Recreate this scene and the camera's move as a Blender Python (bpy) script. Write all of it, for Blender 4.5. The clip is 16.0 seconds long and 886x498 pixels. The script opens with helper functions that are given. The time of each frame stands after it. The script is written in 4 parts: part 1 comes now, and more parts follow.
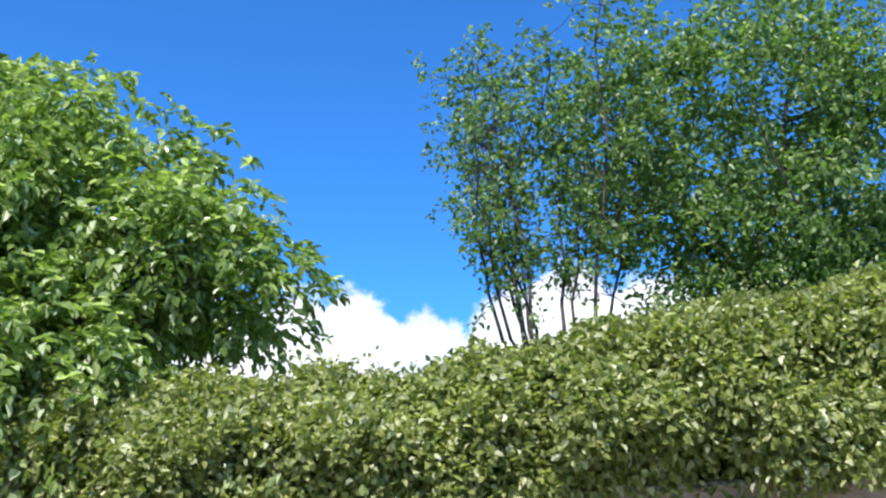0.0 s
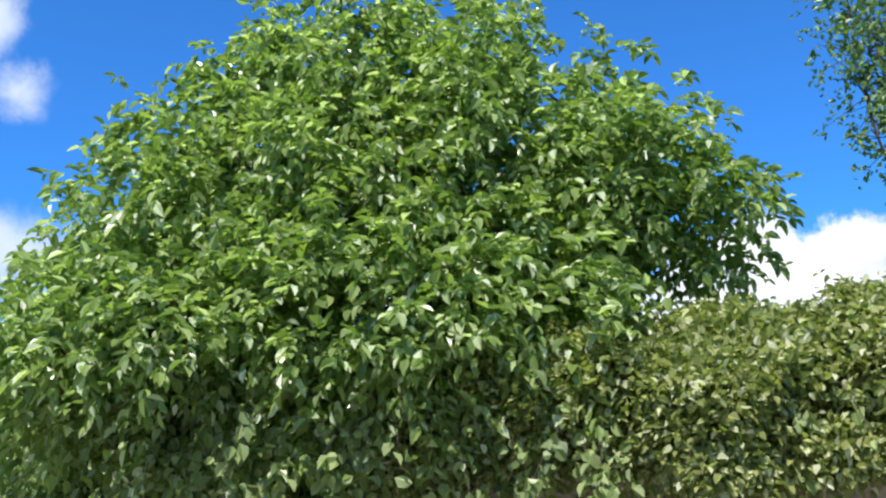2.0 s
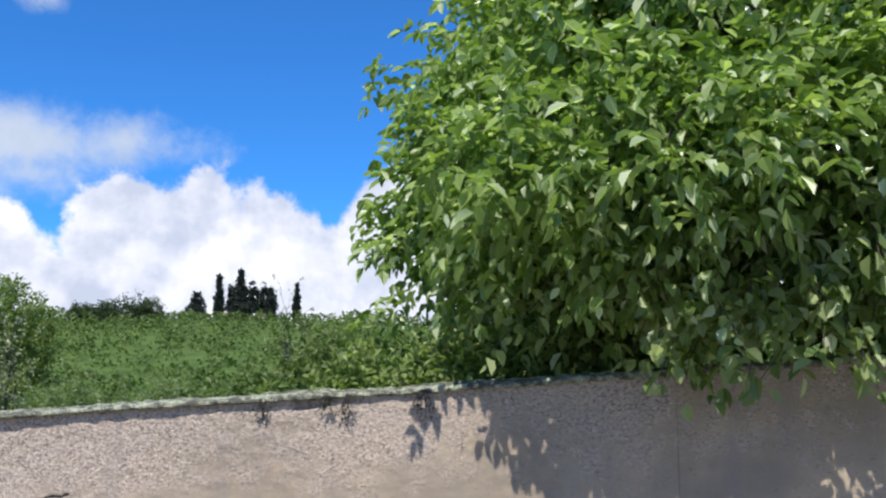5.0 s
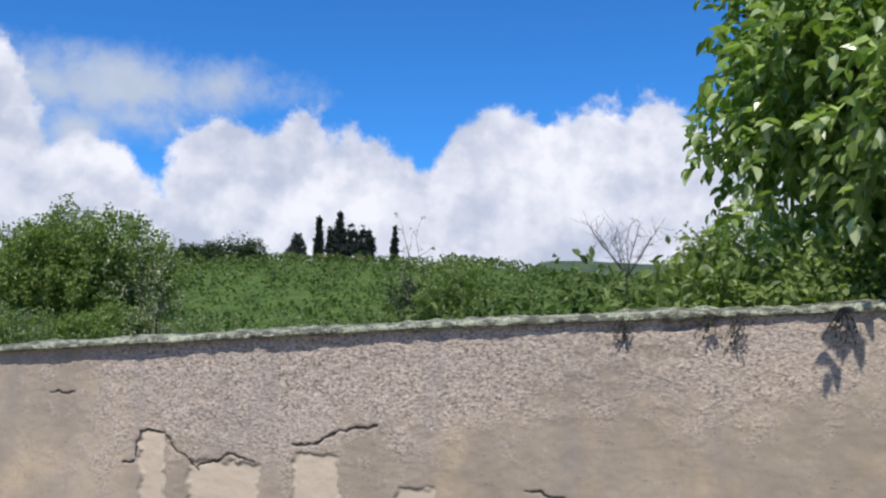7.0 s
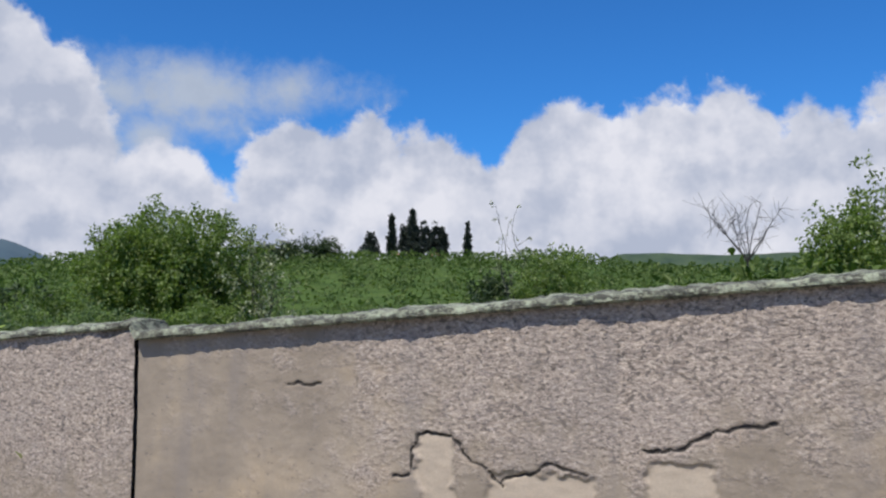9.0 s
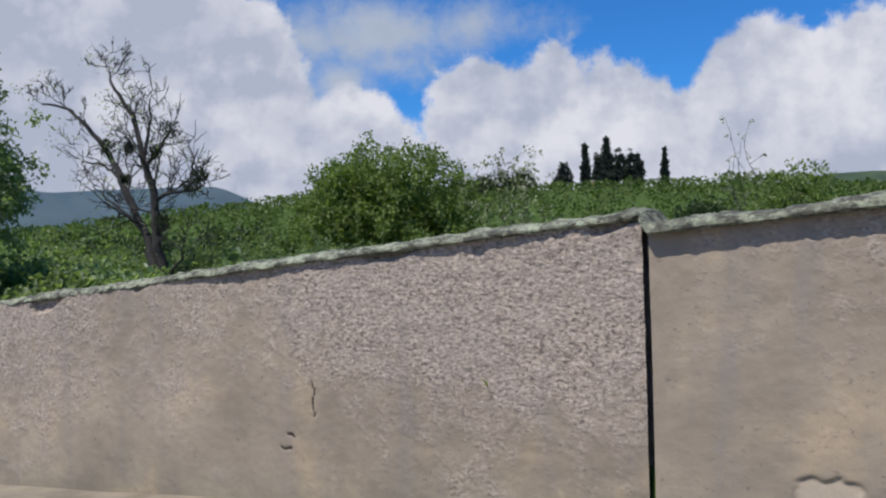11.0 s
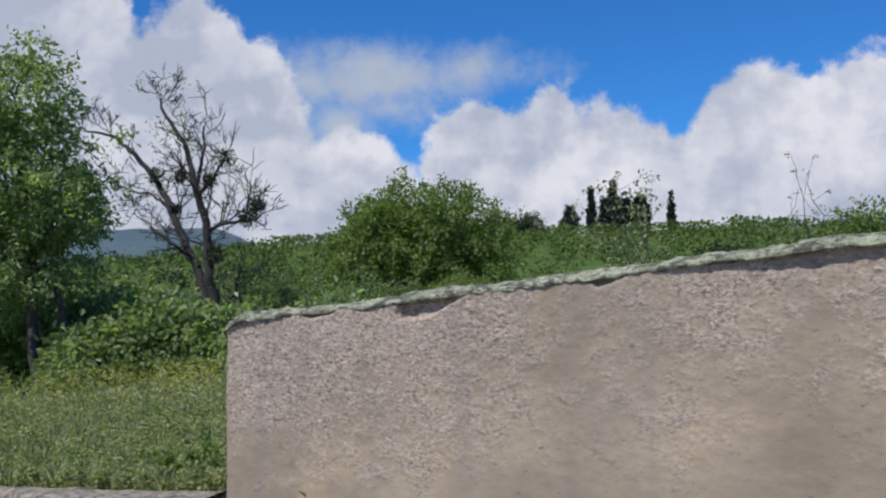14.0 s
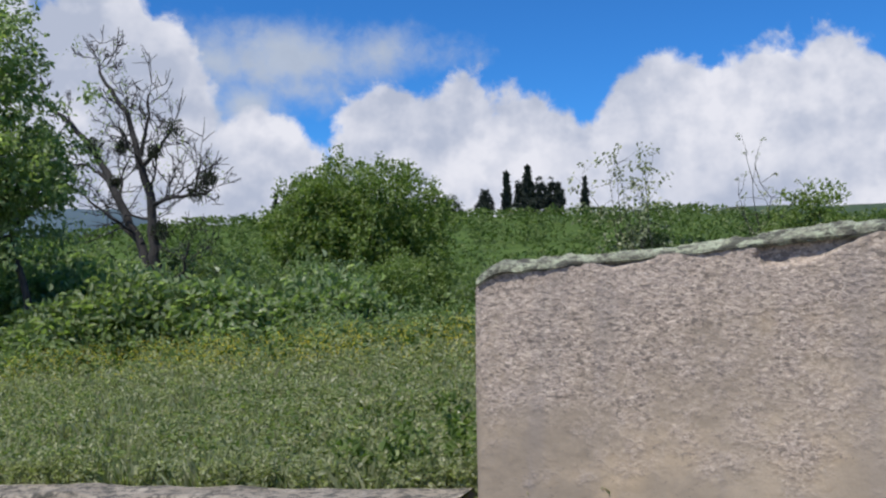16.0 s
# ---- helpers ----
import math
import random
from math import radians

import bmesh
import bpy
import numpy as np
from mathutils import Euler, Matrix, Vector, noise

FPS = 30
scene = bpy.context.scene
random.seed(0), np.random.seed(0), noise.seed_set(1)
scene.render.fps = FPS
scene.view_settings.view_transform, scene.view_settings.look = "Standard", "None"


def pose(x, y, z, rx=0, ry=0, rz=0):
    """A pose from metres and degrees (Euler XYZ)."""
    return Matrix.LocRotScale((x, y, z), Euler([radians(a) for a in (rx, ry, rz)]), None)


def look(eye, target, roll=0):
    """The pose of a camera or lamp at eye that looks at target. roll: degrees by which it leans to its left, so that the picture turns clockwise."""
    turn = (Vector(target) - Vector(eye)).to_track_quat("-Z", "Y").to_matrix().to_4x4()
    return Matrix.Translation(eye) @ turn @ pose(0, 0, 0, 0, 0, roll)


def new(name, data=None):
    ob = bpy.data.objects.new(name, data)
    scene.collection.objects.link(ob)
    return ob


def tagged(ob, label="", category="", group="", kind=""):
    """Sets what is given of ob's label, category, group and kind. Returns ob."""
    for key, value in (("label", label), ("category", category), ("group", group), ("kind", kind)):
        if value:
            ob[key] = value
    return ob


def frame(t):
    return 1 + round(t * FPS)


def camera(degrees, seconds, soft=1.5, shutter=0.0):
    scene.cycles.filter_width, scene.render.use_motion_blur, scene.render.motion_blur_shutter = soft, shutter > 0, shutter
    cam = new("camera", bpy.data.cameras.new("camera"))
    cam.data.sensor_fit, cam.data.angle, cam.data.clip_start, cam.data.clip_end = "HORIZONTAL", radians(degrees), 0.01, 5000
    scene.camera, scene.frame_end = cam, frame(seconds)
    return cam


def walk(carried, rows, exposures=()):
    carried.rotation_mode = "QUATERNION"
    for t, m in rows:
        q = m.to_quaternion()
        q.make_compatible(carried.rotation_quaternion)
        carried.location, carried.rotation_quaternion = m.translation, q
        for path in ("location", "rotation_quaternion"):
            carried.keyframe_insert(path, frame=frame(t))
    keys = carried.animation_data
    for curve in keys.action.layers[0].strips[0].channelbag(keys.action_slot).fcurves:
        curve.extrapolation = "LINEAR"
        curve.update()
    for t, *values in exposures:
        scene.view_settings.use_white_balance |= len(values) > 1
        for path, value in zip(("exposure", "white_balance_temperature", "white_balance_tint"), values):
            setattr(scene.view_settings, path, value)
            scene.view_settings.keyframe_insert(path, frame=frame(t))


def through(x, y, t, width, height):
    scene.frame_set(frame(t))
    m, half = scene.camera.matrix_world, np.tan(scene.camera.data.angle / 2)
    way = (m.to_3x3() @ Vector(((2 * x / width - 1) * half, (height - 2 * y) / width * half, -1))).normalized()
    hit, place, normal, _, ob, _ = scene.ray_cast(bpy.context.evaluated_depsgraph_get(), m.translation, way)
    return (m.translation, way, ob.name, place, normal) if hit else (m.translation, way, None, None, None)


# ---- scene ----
cam = camera(50.0, 16.0, soft=2.3)
PATH = [
    (0, (25.643, -9.989, 2.65), (25.637, -8.074, 3.228), 0.2),
    (0.5, (24.853, -9.817, 2.646), (24.704, -7.89, 3.16), 0.4),
    (1, (24.002, -9.613, 2.61), (23.809, -7.682, 3.092), -0.6),
    (1.5, (23.097, -9.366, 2.584), (22.795, -7.453, 3.08), -0.3),
    (2, (22.282, -9.147, 2.551), (21.904, -7.251, 3.061), -1.3),
    (2.5, (21.456, -8.972, 2.511), (21.016, -7.07, 2.946), -0.6),
    (3, (20.611, -8.771, 2.461), (20.141, -6.877, 2.901), -2.8),
    (3.5, (19.786, -8.562, 2.441), (19.311, -6.666, 2.865), -2.4),
    (3.7, (19.462, -8.497, 2.438), (18.997, -6.59, 2.825), -2.7),
    (5.8, (16.281, -7.655, 2.181), (15.847, -5.72, 2.439), 1.3),
    (6, (16.045, -7.559, 2.172), (15.587, -5.627, 2.412), 0.9),
    (6.5, (15.423, -7.291, 2.12), (14.842, -5.389, 2.339), 0.9),
    (7, (14.851, -6.998, 2.06), (14.225, -5.107, 2.244), 1.2),
    (7.5, (14.214, -6.655, 2.037), (13.519, -4.788, 2.214), 1.2),
    (8, (13.597, -6.29, 1.996), (12.878, -4.431, 2.168), -0.0),
    (8.5, (12.972, -5.948, 1.921), (12.254, -4.09, 2.1), 0.5),
    (9, (12.345, -5.592, 1.851), (11.583, -3.751, 2.026), 0.2),
    (9.5, (11.681, -5.373, 1.788), (10.656, -3.663, 1.958), 1.0),
    (10, (11.063, -5.173, 1.763), (9.973, -3.498, 1.837), -0.0),
    (10.2, (10.778, -5.121, 1.741), (9.665, -3.46, 1.792), -0.4),
    (12.3, (7.877, -5.083, 1.535), (6.813, -3.391, 1.586), -3.5),
    (12.5, (7.588, -5.102, 1.534), (6.551, -3.393, 1.593), -3.4),
    (13, (6.889, -5.17, 1.49), (5.885, -3.441, 1.556), -2.8),
    (13.5, (6.188, -5.128, 1.432), (5.173, -3.407, 1.527), -2.4),
    (14, (5.525, -5.176, 1.366), (4.417, -3.516, 1.494), -0.9),
    (14.5, (4.87, -5.192, 1.307), (3.736, -3.55, 1.439), -0.6),
    (15, (4.088, -5.203, 1.306), (2.951, -3.567, 1.483), -0.4),
    (15.5, (3.394, -5.171, 1.243), (2.378, -3.456, 1.407), 0.7),
    (16, (2.597, -5.154, 1.188), (1.65, -3.395, 1.28), -0.8),
]
walk(cam, [(t, look(eye, aim, roll)) for t, eye, aim, roll in PATH],
     exposures=[(0, 0.97), (1.0, 0.9), (2.0, 0.84), (3.0, 0.73), (3.5, 0.67), (5.8, 0.37), (7.0, 0.22), (8.5, 0.02), (13.0, -0.13), (14.5, -0.05), (16.0, 0.02)])

# ---- world, sun ----
SUN_TO = Vector((-0.14, -0.74, 1.14)).normalized()
sun_el = math.asin(SUN_TO.z)
sun_az = math.atan2(SUN_TO.x, SUN_TO.y)
sun = new("sun", bpy.data.lights.new("sun", "SUN"))
sun.data.energy, sun.data.angle, sun.data.color = 4.2, radians(0.55), (1.0, 0.95, 0.87)
sun.matrix_world = look(SUN_TO * 50, (0, 0, 0))
scene.view_settings.exposure = 0.0

world = bpy.data.worlds.new("sky")
scene.world = world
world.use_nodes = True


class Nodes:
    """A short way to write node trees."""

    def __init__(self, tree):
        self.tree = tree
        tree.nodes.clear()

    def add(self, kind, **props):
        n = self.tree.nodes.new(kind)
        for key, value in props.items():
            setattr(n, key, value)
        return n

    def put(self, value, socket):
        if hasattr(value, "is_output"):
            self.tree.links.new(value, socket)
        elif value is not None:
            socket.default_value = value

    def math(self, op, a, b=0.0, c=None, clamp=False):
        n = self.add("ShaderNodeMath", operation=op, use_clamp=clamp)
        for k, v in enumerate((a, b, c)):
            if v is not None:
                self.put(v, n.inputs[k])
        return n.outputs[0]

    def noise(self, vec, scale, detail=4.0, rough=0.55, distort=0.0):
        n = self.add("ShaderNodeTexNoise")
        self.put(vec, n.inputs["Vector"])
        for key, v in (("Scale", scale), ("Detail", detail), ("Roughness", rough), ("Distortion", distort)):
            self.put(v, n.inputs[key])
        return n.outputs["Fac"]

    def span(self, v, a, b, lo=0.0, hi=1.0, smooth=True):
        n = self.add("ShaderNodeMapRange", interpolation_type="SMOOTHSTEP" if smooth else "LINEAR")
        for k, value in enumerate((v, a, b, lo, hi)):
            self.put(value, n.inputs[k])
        return n.outputs[0]

    def mix(self, fac, a, b, blend="MIX"):
        n = self.add("ShaderNodeMix", data_type="RGBA", blend_type=blend)
        self.put(fac, n.inputs[0])
        self.put(a if hasattr(a, "is_output") else (*a, 1.0), n.inputs[6])
        self.put(b if hasattr(b, "is_output") else (*b, 1.0), n.inputs[7])
        return n.outputs[2]

    def vec(self, op, a, b=None):
        n = self.add("ShaderNodeVectorMath", operation=op)
        self.put(a, n.inputs[0])
        if b is not None:
            self.put(b, n.inputs[1])
        return n.outputs["Value"] if op in ("LENGTH", "DOT_PRODUCT", "DISTANCE") else n.outputs[0]


def build_world():
    k = Nodes(world.node_tree)
    way = k.add("ShaderNodeTexCoord").outputs["Generated"]
    sky = k.add("ShaderNodeTexSky", sky_type="NISHITA", sun_disc=False, sun_elevation=sun_el, sun_rotation=sun_az,
                altitude=1200.0, air_density=1.0, dust_density=0.2, ozone_density=4.0)
    xyz = k.add("ShaderNodeSeparateXYZ")
    k.put(way, xyz.inputs[0])
    deg = 180 / math.pi
    az = k.math("MULTIPLY", k.math("ARCTAN2", xyz.outputs[0], xyz.outputs[1]), deg)
    el = k.math("MULTIPLY", k.math("ARCSINE", xyz.outputs[2]), deg)
    flat = k.add("ShaderNodeCombineXYZ")
    k.put(az, flat.inputs[0]), k.put(el, flat.inputs[1])
    flat = flat.outputs[0]
    # puffs of the cloud bank: azimuth, elevation, half width, half height
    puffs = [(-53, 7.0, 5.5, 9.8), (-48.4, 11.0, 4.6, 7.8), (-45.6, 11.5, 4.2, 5.0), (-60, 8.0, 5.5, 7.2), (-57.5, 14.0, 6.5, 7.5), (-67, 9.0, 6.0, 8.0), (-39.2, 6.5, 4.2, 4.6), (-31.5, 5.0, 4.6, 7.8),
             (-27.5, 5.0, 5.0, 8.2), (-23.4, 4.5, 4.4, 8.5), (-14.5, 6.0, 5.6, 7.9), (-9.6, 6.0, 5.0, 8.5), (-5.3, 7.0, 4.2, 7.6), (3.6, 7.0, 3.2, 8.6), (-1.6, 6.0, 2.6, 8.0), (0.2, 5.0, 3.0, 7.8), (-36, 4.0, 3.2, 5.6), (7.5, 7.0, 4.5, 9.0), (13, 7.0, 5.0, 8.6),
             (20, 6.0, 7.0, 9.8), (34, 6.0, 12.0, 11.0), (60, 6.0, 24.0, 11.0), (110, 5.0, 30.0, 10.0), (180, 5.0, 40.0, 9.0),
             (-110, 6.0, 36.0, 11.0), (-180, 5.0, 40.0, 9.0), (-45, 0.0, 60.0, 8.5), (-20, 3.0, 20.0, 7.0)]
    veils = [(-43.6, 10.6, 3.0, 3.2), (-40.0, 11.2, 2.6, 1.7), (-36.5, 12.2, 2.6, 1.2), (-45.5, 13.0, 3.0, 3.0), (-42, 13.6, 4.5, 2.0), (-37, 13.8, 6.0, 2.0), (-32, 14.3, 4.0, 1.6), (-39.8, 26.0, 2.6, 2.6), (-37.0, 22.6, 1.8, 1.6),
             (-38, 14.6, 9.0, 1.5)]

    def field(list_of_puffs):
        total = None
        for a, e, w, h in list_of_puffs:
            d = k.vec("LENGTH", k.vec("MULTIPLY", k.vec("SUBTRACT", flat, (a, e, 0.0)), (1 / w, 1 / h, 0.0)))
            v = k.math("SUBTRACT", 1.0, d)
            v = k.math("MULTIPLY", v, min(w, h) / 4.0)
            total = v if total is None else k.math("SMOOTH_MAX", total, v, 0.12)
        return total

    soft = k.noise(flat, 0.16, 6.0, 0.6)
    fine = k.noise(flat, 0.55, 6.0, 0.62, 0.3)
    wob = k.math("ADD", k.math("MULTIPLY", k.math("SUBTRACT", soft, 0.5), 0.75), k.math("MULTIPLY", k.math("SUBTRACT", fine, 0.5), 0.42))
    bank = k.span(k.math("ADD", field(puffs), wob), 0.0, 0.16)
    veil = k.span(k.math("ADD", field(veils), k.math("MULTIPLY", wob, 1.25)), -0.16, 0.42)
    shade = k.span(k.math("ADD", k.noise(k.vec("ADD", flat, (1.5, 2.2, 0.0)), 0.11, 5.0, 0.6), k.math("MULTIPLY", fine, 0.14)), 0.38, 0.72)
    left = k.span(az, -60.0, -38.0, 0.42, 0.0)
    lit = k.math("SUBTRACT", k.noise(flat, 0.24, 4.0, 0.55), k.noise(k.vec("ADD", flat, (-0.7, 1.2, 0.0)), 0.24, 4.0, 0.55))
    billow = k.span(lit, -0.16, 0.14, 0.62, -0.3)
    shade = k.math("ADD", k.math("MULTIPLY", shade, 0.75), k.math("ADD", left, k.math("MULTIPLY", billow, 0.6)), clamp=True)
    white = k.mix(shade, (0.955, 0.965, 1.06), (0.55, 0.61, 0.77))
    blue = k.mix(1.0, sky.outputs[0], (SKY_TINT), "MULTIPLY")
    bg_sky = k.add("ShaderNodeBackground")
    k.put(blue, bg_sky.inputs[0]), k.put(0.1, bg_sky.inputs[1])
    bg_cloud = k.add("ShaderNodeBackground")
    k.put(white, bg_cloud.inputs[0]), k.put(0.82, bg_cloud.inputs[1])
    grey = k.add("ShaderNodeBackground")
    k.put(k.mix(fine, (0.62, 0.70, 0.84), (0.46, 0.53, 0.66)), grey.inputs[0]), k.put(0.85, grey.inputs[1])
    m1, m2 = k.add("ShaderNodeMixShader"), k.add("ShaderNodeMixShader")
    k.put(k.math("MULTIPLY", veil, 0.94), m1.inputs[0]), k.put(bg_sky.outputs[0], m1.inputs[1]), k.put(grey.outputs[0], m1.inputs[2])
    k.put(bank, m2.inputs[0]), k.put(m1.outputs[0], m2.inputs[1]), k.put(bg_cloud.outputs[0], m2.inputs[2])
    out = k.add("ShaderNodeOutputWorld")
    k.put(m2.outputs[0], out.inputs[0])


SKY_TINT = (0.30, 0.86, 1.42)
build_world()


# ---- materials ----
def material(name):
    m = bpy.data.materials.new(name)
    m.use_nodes = True
    k = Nodes(m.node_tree)
    out = k.add("ShaderNodeOutputMaterial")
    bsdf = k.add("ShaderNodeBsdfPrincipled")
    k.put(bsdf.outputs[0], out.inputs[0])
    k.out, k.bsdf = out, bsdf
    return m, k


def bump(k, height, strength, distance, after=None):
    n = k.add("ShaderNodeBump")
    k.put(strength, n.inputs["Strength"]), k.put(distance, n.inputs["Distance"]), k.put(height, n.inputs["Height"])
    if after is not None:
        k.put(after, n.inputs["Normal"])
    return n.outputs[0]


def leaf_material(name, dark, light, pale, gloss=0.42, through=0.35):
    """Leaves: each one its own shade, pale ones that also hold painted highlights, light that comes through the blade.
    """
    m, k = material(name)
    geo = k.add("ShaderNodeNewGeometry")
    r = geo.outputs["Random Per Island"]
    obj = k.add("ShaderNodeTexCoord").outputs["Object"]
    big = k.math("ADD", k.math("MULTIPLY", k.noise(obj, 0.55, 3.0), 0.6), k.math("MULTIPLY", k.noise(obj, 2.3, 2.0), 0.5))
    c = k.mix(k.span(k.math("ADD", r, k.math("MULTIPLY", big, 0.8)), 0.35, 1.35), dark, light)
    # pale share: pale leaves, plus highlights of sunlit blades put into the colour
    c = k.mix(k.span(r, 0.74, 0.97), c, pale)
    k.put(c, k.bsdf.inputs["Base Color"])
    k.put(k.span(k.noise(obj, 9.0), 0.3, 0.7, gloss - 0.08, gloss + 0.12), k.bsdf.inputs["Roughness"])
    tr = k.add("ShaderNodeBsdfTranslucent")
    k.put(k.mix(1.0, c, (1.15, 1.35, 0.5), "MULTIPLY"), tr.inputs[0])
    mx = k.add("ShaderNodeMixShader")
    k.put(through, mx.inputs[0]), k.put(k.bsdf.outputs[0], mx.inputs[1]), k.put(tr.outputs[0], mx.inputs[2])
    k.put(mx.outputs[0], k.out.inputs[0])
    return m


def bark_material(name, a, b):
    m, k = material(name)
    obj = k.add("ShaderNodeTexCoord").outputs["Object"]
    st = k.vec("MULTIPLY", obj, (1.0, 1.0, 0.25))
    n = k.noise(st, 14.0, 6.0, 0.65)
    k.put(k.mix(k.span(k.math("ADD", n, k.math("MULTIPLY", k.noise(obj, 1.3), 0.4)), 0.5, 0.95), a, b), k.bsdf.inputs["Base Color"])
    k.put(0.9, k.bsdf.inputs["Roughness"])
    k.put(bump(k, n, 0.8, 0.02), k.bsdf.inputs["Normal"])
    return m


def render_material():
    """Old cement render on the boundary wall: smooth skim, pebbly coat, and bare base where the coat has come off."""
    m, k = material("old_render")
    obj = k.add("ShaderNodeTexCoord").outputs["Object"]
    bare = k.add("ShaderNodeAttribute", attribute_name="bare").outputs["Fac"]
    pebbly = k.add("ShaderNodeAttribute", attribute_name="pebbly").outputs["Fac"]
    cloud = k.noise(obj, 0.9, 5.0, 0.6)
    mid = k.noise(obj, 4.5, 6.0, 0.65)
    grain = k.noise(obj, 60.0, 4.0, 0.7)
    vor = k.add("ShaderNodeTexVoronoi", feature="F1")
    warp = k.add("ShaderNodeTexNoise")
    k.put(obj, warp.inputs["Vector"]), k.put(30.0, warp.inputs["Scale"]), k.put(3.0, warp.inputs["Detail"])
    k.put(k.vec("ADD", k.vec("MULTIPLY", obj, (0.8, 1.0, 1.15)), k.vec("MULTIPLY", warp.outputs["Color"], (0.035, 0.035, 0.035))), vor.inputs["Vector"])
    k.put(46.0, vor.inputs["Scale"])
    cell = k.add("ShaderNodeSeparateColor")
    k.put(vor.outputs["Color"], cell.inputs[0])
    skim = k.mix(k.span(cloud, 0.3, 0.72), (0.27, 0.22, 0.165), (0.435, 0.355, 0.262))
    skim = k.mix(k.math("MULTIPLY", k.span(mid, 0.55, 0.75), 0.4), skim, (0.26, 0.235, 0.215))
    skim = k.mix(k.math("MULTIPLY", k.span(k.noise(obj, 1.7, 4.0), 0.5, 0.72), 0.6), skim, (0.52, 0.395, 0.255))
    flat = k.vec("MULTIPLY", obj, (0.75, 1.0, 1.2))
    gritty = k.noise(flat, 38.0, 3.0, 0.7, 0.3)
    stone = k.mix(k.span(k.math("ADD", gritty, k.math("MULTIPLY", cell.outputs[0], 0.12)), 0.4, 0.7), (0.27, 0.215, 0.175), (0.52, 0.425, 0.345))
    light = k.span(k.noise(k.vec("ADD", flat, (3.3, 0.0, 1.7)), 44.0, 2.0, 0.6), 0.56, 0.61)
    stone = k.mix(k.math("MULTIPLY", light, 0.6), stone, (0.76, 0.64, 0.52))
    dark = k.span(k.noise(k.vec("ADD", flat, (0.0, 0.0, 5.1)), 37.0, 2.0, 0.6), 0.55, 0.60)
    stone = k.mix(k.math("MULTIPLY", dark, 0.85), stone, (0.10, 0.083, 0.072))
    stone = k.mix(k.span(k.noise(obj, 2.2, 5.0), 0.35, 0.75, 0.0, 0.4), stone, (0.44, 0.37, 0.32))
    face = k.span(k.math("ADD", pebbly, k.math("ADD", k.math("MULTIPLY", k.math("SUBTRACT", mid, 0.5), 1.1), k.math("MULTIPLY", k.math("SUBTRACT", cloud, 0.5), 0.9))), 0.28, 0.72)
    col = k.mix(k.math("MULTIPLY", face, 0.9), skim, stone)
    pits = k.math("MULTIPLY", k.span(k.noise(k.vec("MULTIPLY", obj, (0.7, 1.0, 1.3)), 24.0, 3.0, 0.7), 0.60, 0.68), k.span(k.noise(obj, 3.1, 3.0), 0.36, 0.58))
    col = k.mix(k.math("MULTIPLY", pits, 0.7), col, (0.17, 0.14, 0.12))
    streak = k.noise(k.vec("MULTIPLY", obj, (2.4, 1.0, 0.35)), 1.6, 4.0, 0.6)
    col = k.mix(k.span(streak, 0.5, 0.72, 0.0, 0.45), col, (0.27, 0.235, 0.21))
    base = k.mix(mid, (0.60, 0.50, 0.38), (0.48, 0.385, 0.285))
    col = k.mix(bare, col, base)
    col = k.mix(k.span(grain, 0.3, 0.7, 0.0, 0.18), col, (0.2, 0.18, 0.165))
    # near-black along the cracks: the shade of the narrow gaps, put into the colour
    crack_shade = k.add("ShaderNodeAttribute", attribute_name="crack_shade").outputs["Fac"]
    col = k.mix(k.span(crack_shade, 0.25, 0.7), col, (0.05, 0.042, 0.036))
    k.put(col, k.bsdf.inputs["Base Color"])
    k.put(0.92, k.bsdf.inputs["Roughness"])
    lump = k.math("MULTIPLY", k.math("SUBTRACT", 1.0, vor.outputs["Distance"]), k.math("MULTIPLY", face, k.math("SUBTRACT", 1.0, bare)))
    rise = k.math("MULTIPLY", k.math("MULTIPLY", gritty, 2.2), k.math("MULTIPLY", face, k.math("SUBTRACT", 1.0, bare)))
    nrm = bump(k, rise, 1.0, 0.005, bump(k, lump, 0.4, 0.005))
    nrm = bump(k, mid, 0.4, 0.012, nrm)
    k.put(bump(k, grain, 0.5, 0.004, nrm), k.bsdf.inputs["Normal"])
    return m


def concrete_material(name, a, b, lichen, amount):
    m, k = material(name)
    obj = k.add("ShaderNodeTexCoord").outputs["Object"]
    n, f = k.noise(obj, 3.5, 6.0, 0.65), k.noise(obj, 26.0, 5.0, 0.7)
    c = k.mix(k.span(n, 0.3, 0.7), a, b)
    c = k.mix(k.math("MULTIPLY", k.span(k.math("ADD", f, k.math("MULTIPLY", n, 0.5)), 0.72 - 0.15 * amount, 0.92), amount), c, lichen)
    c = k.mix(k.math("MULTIPLY", k.span(k.noise(k.vec("MULTIPLY", obj, (0.6, 1.0, 1.0)), 13.0, 6.0, 0.8), 0.46, 0.56), 0.92), c, (0.065, 0.062, 0.05))
    k.put(c, k.bsdf.inputs["Base Color"])
    k.put(0.93, k.bsdf.inputs["Roughness"])
    k.put(bump(k, f, 0.9, 0.015, bump(k, n, 0.6, 0.03)), k.bsdf.inputs["Normal"])
    return m


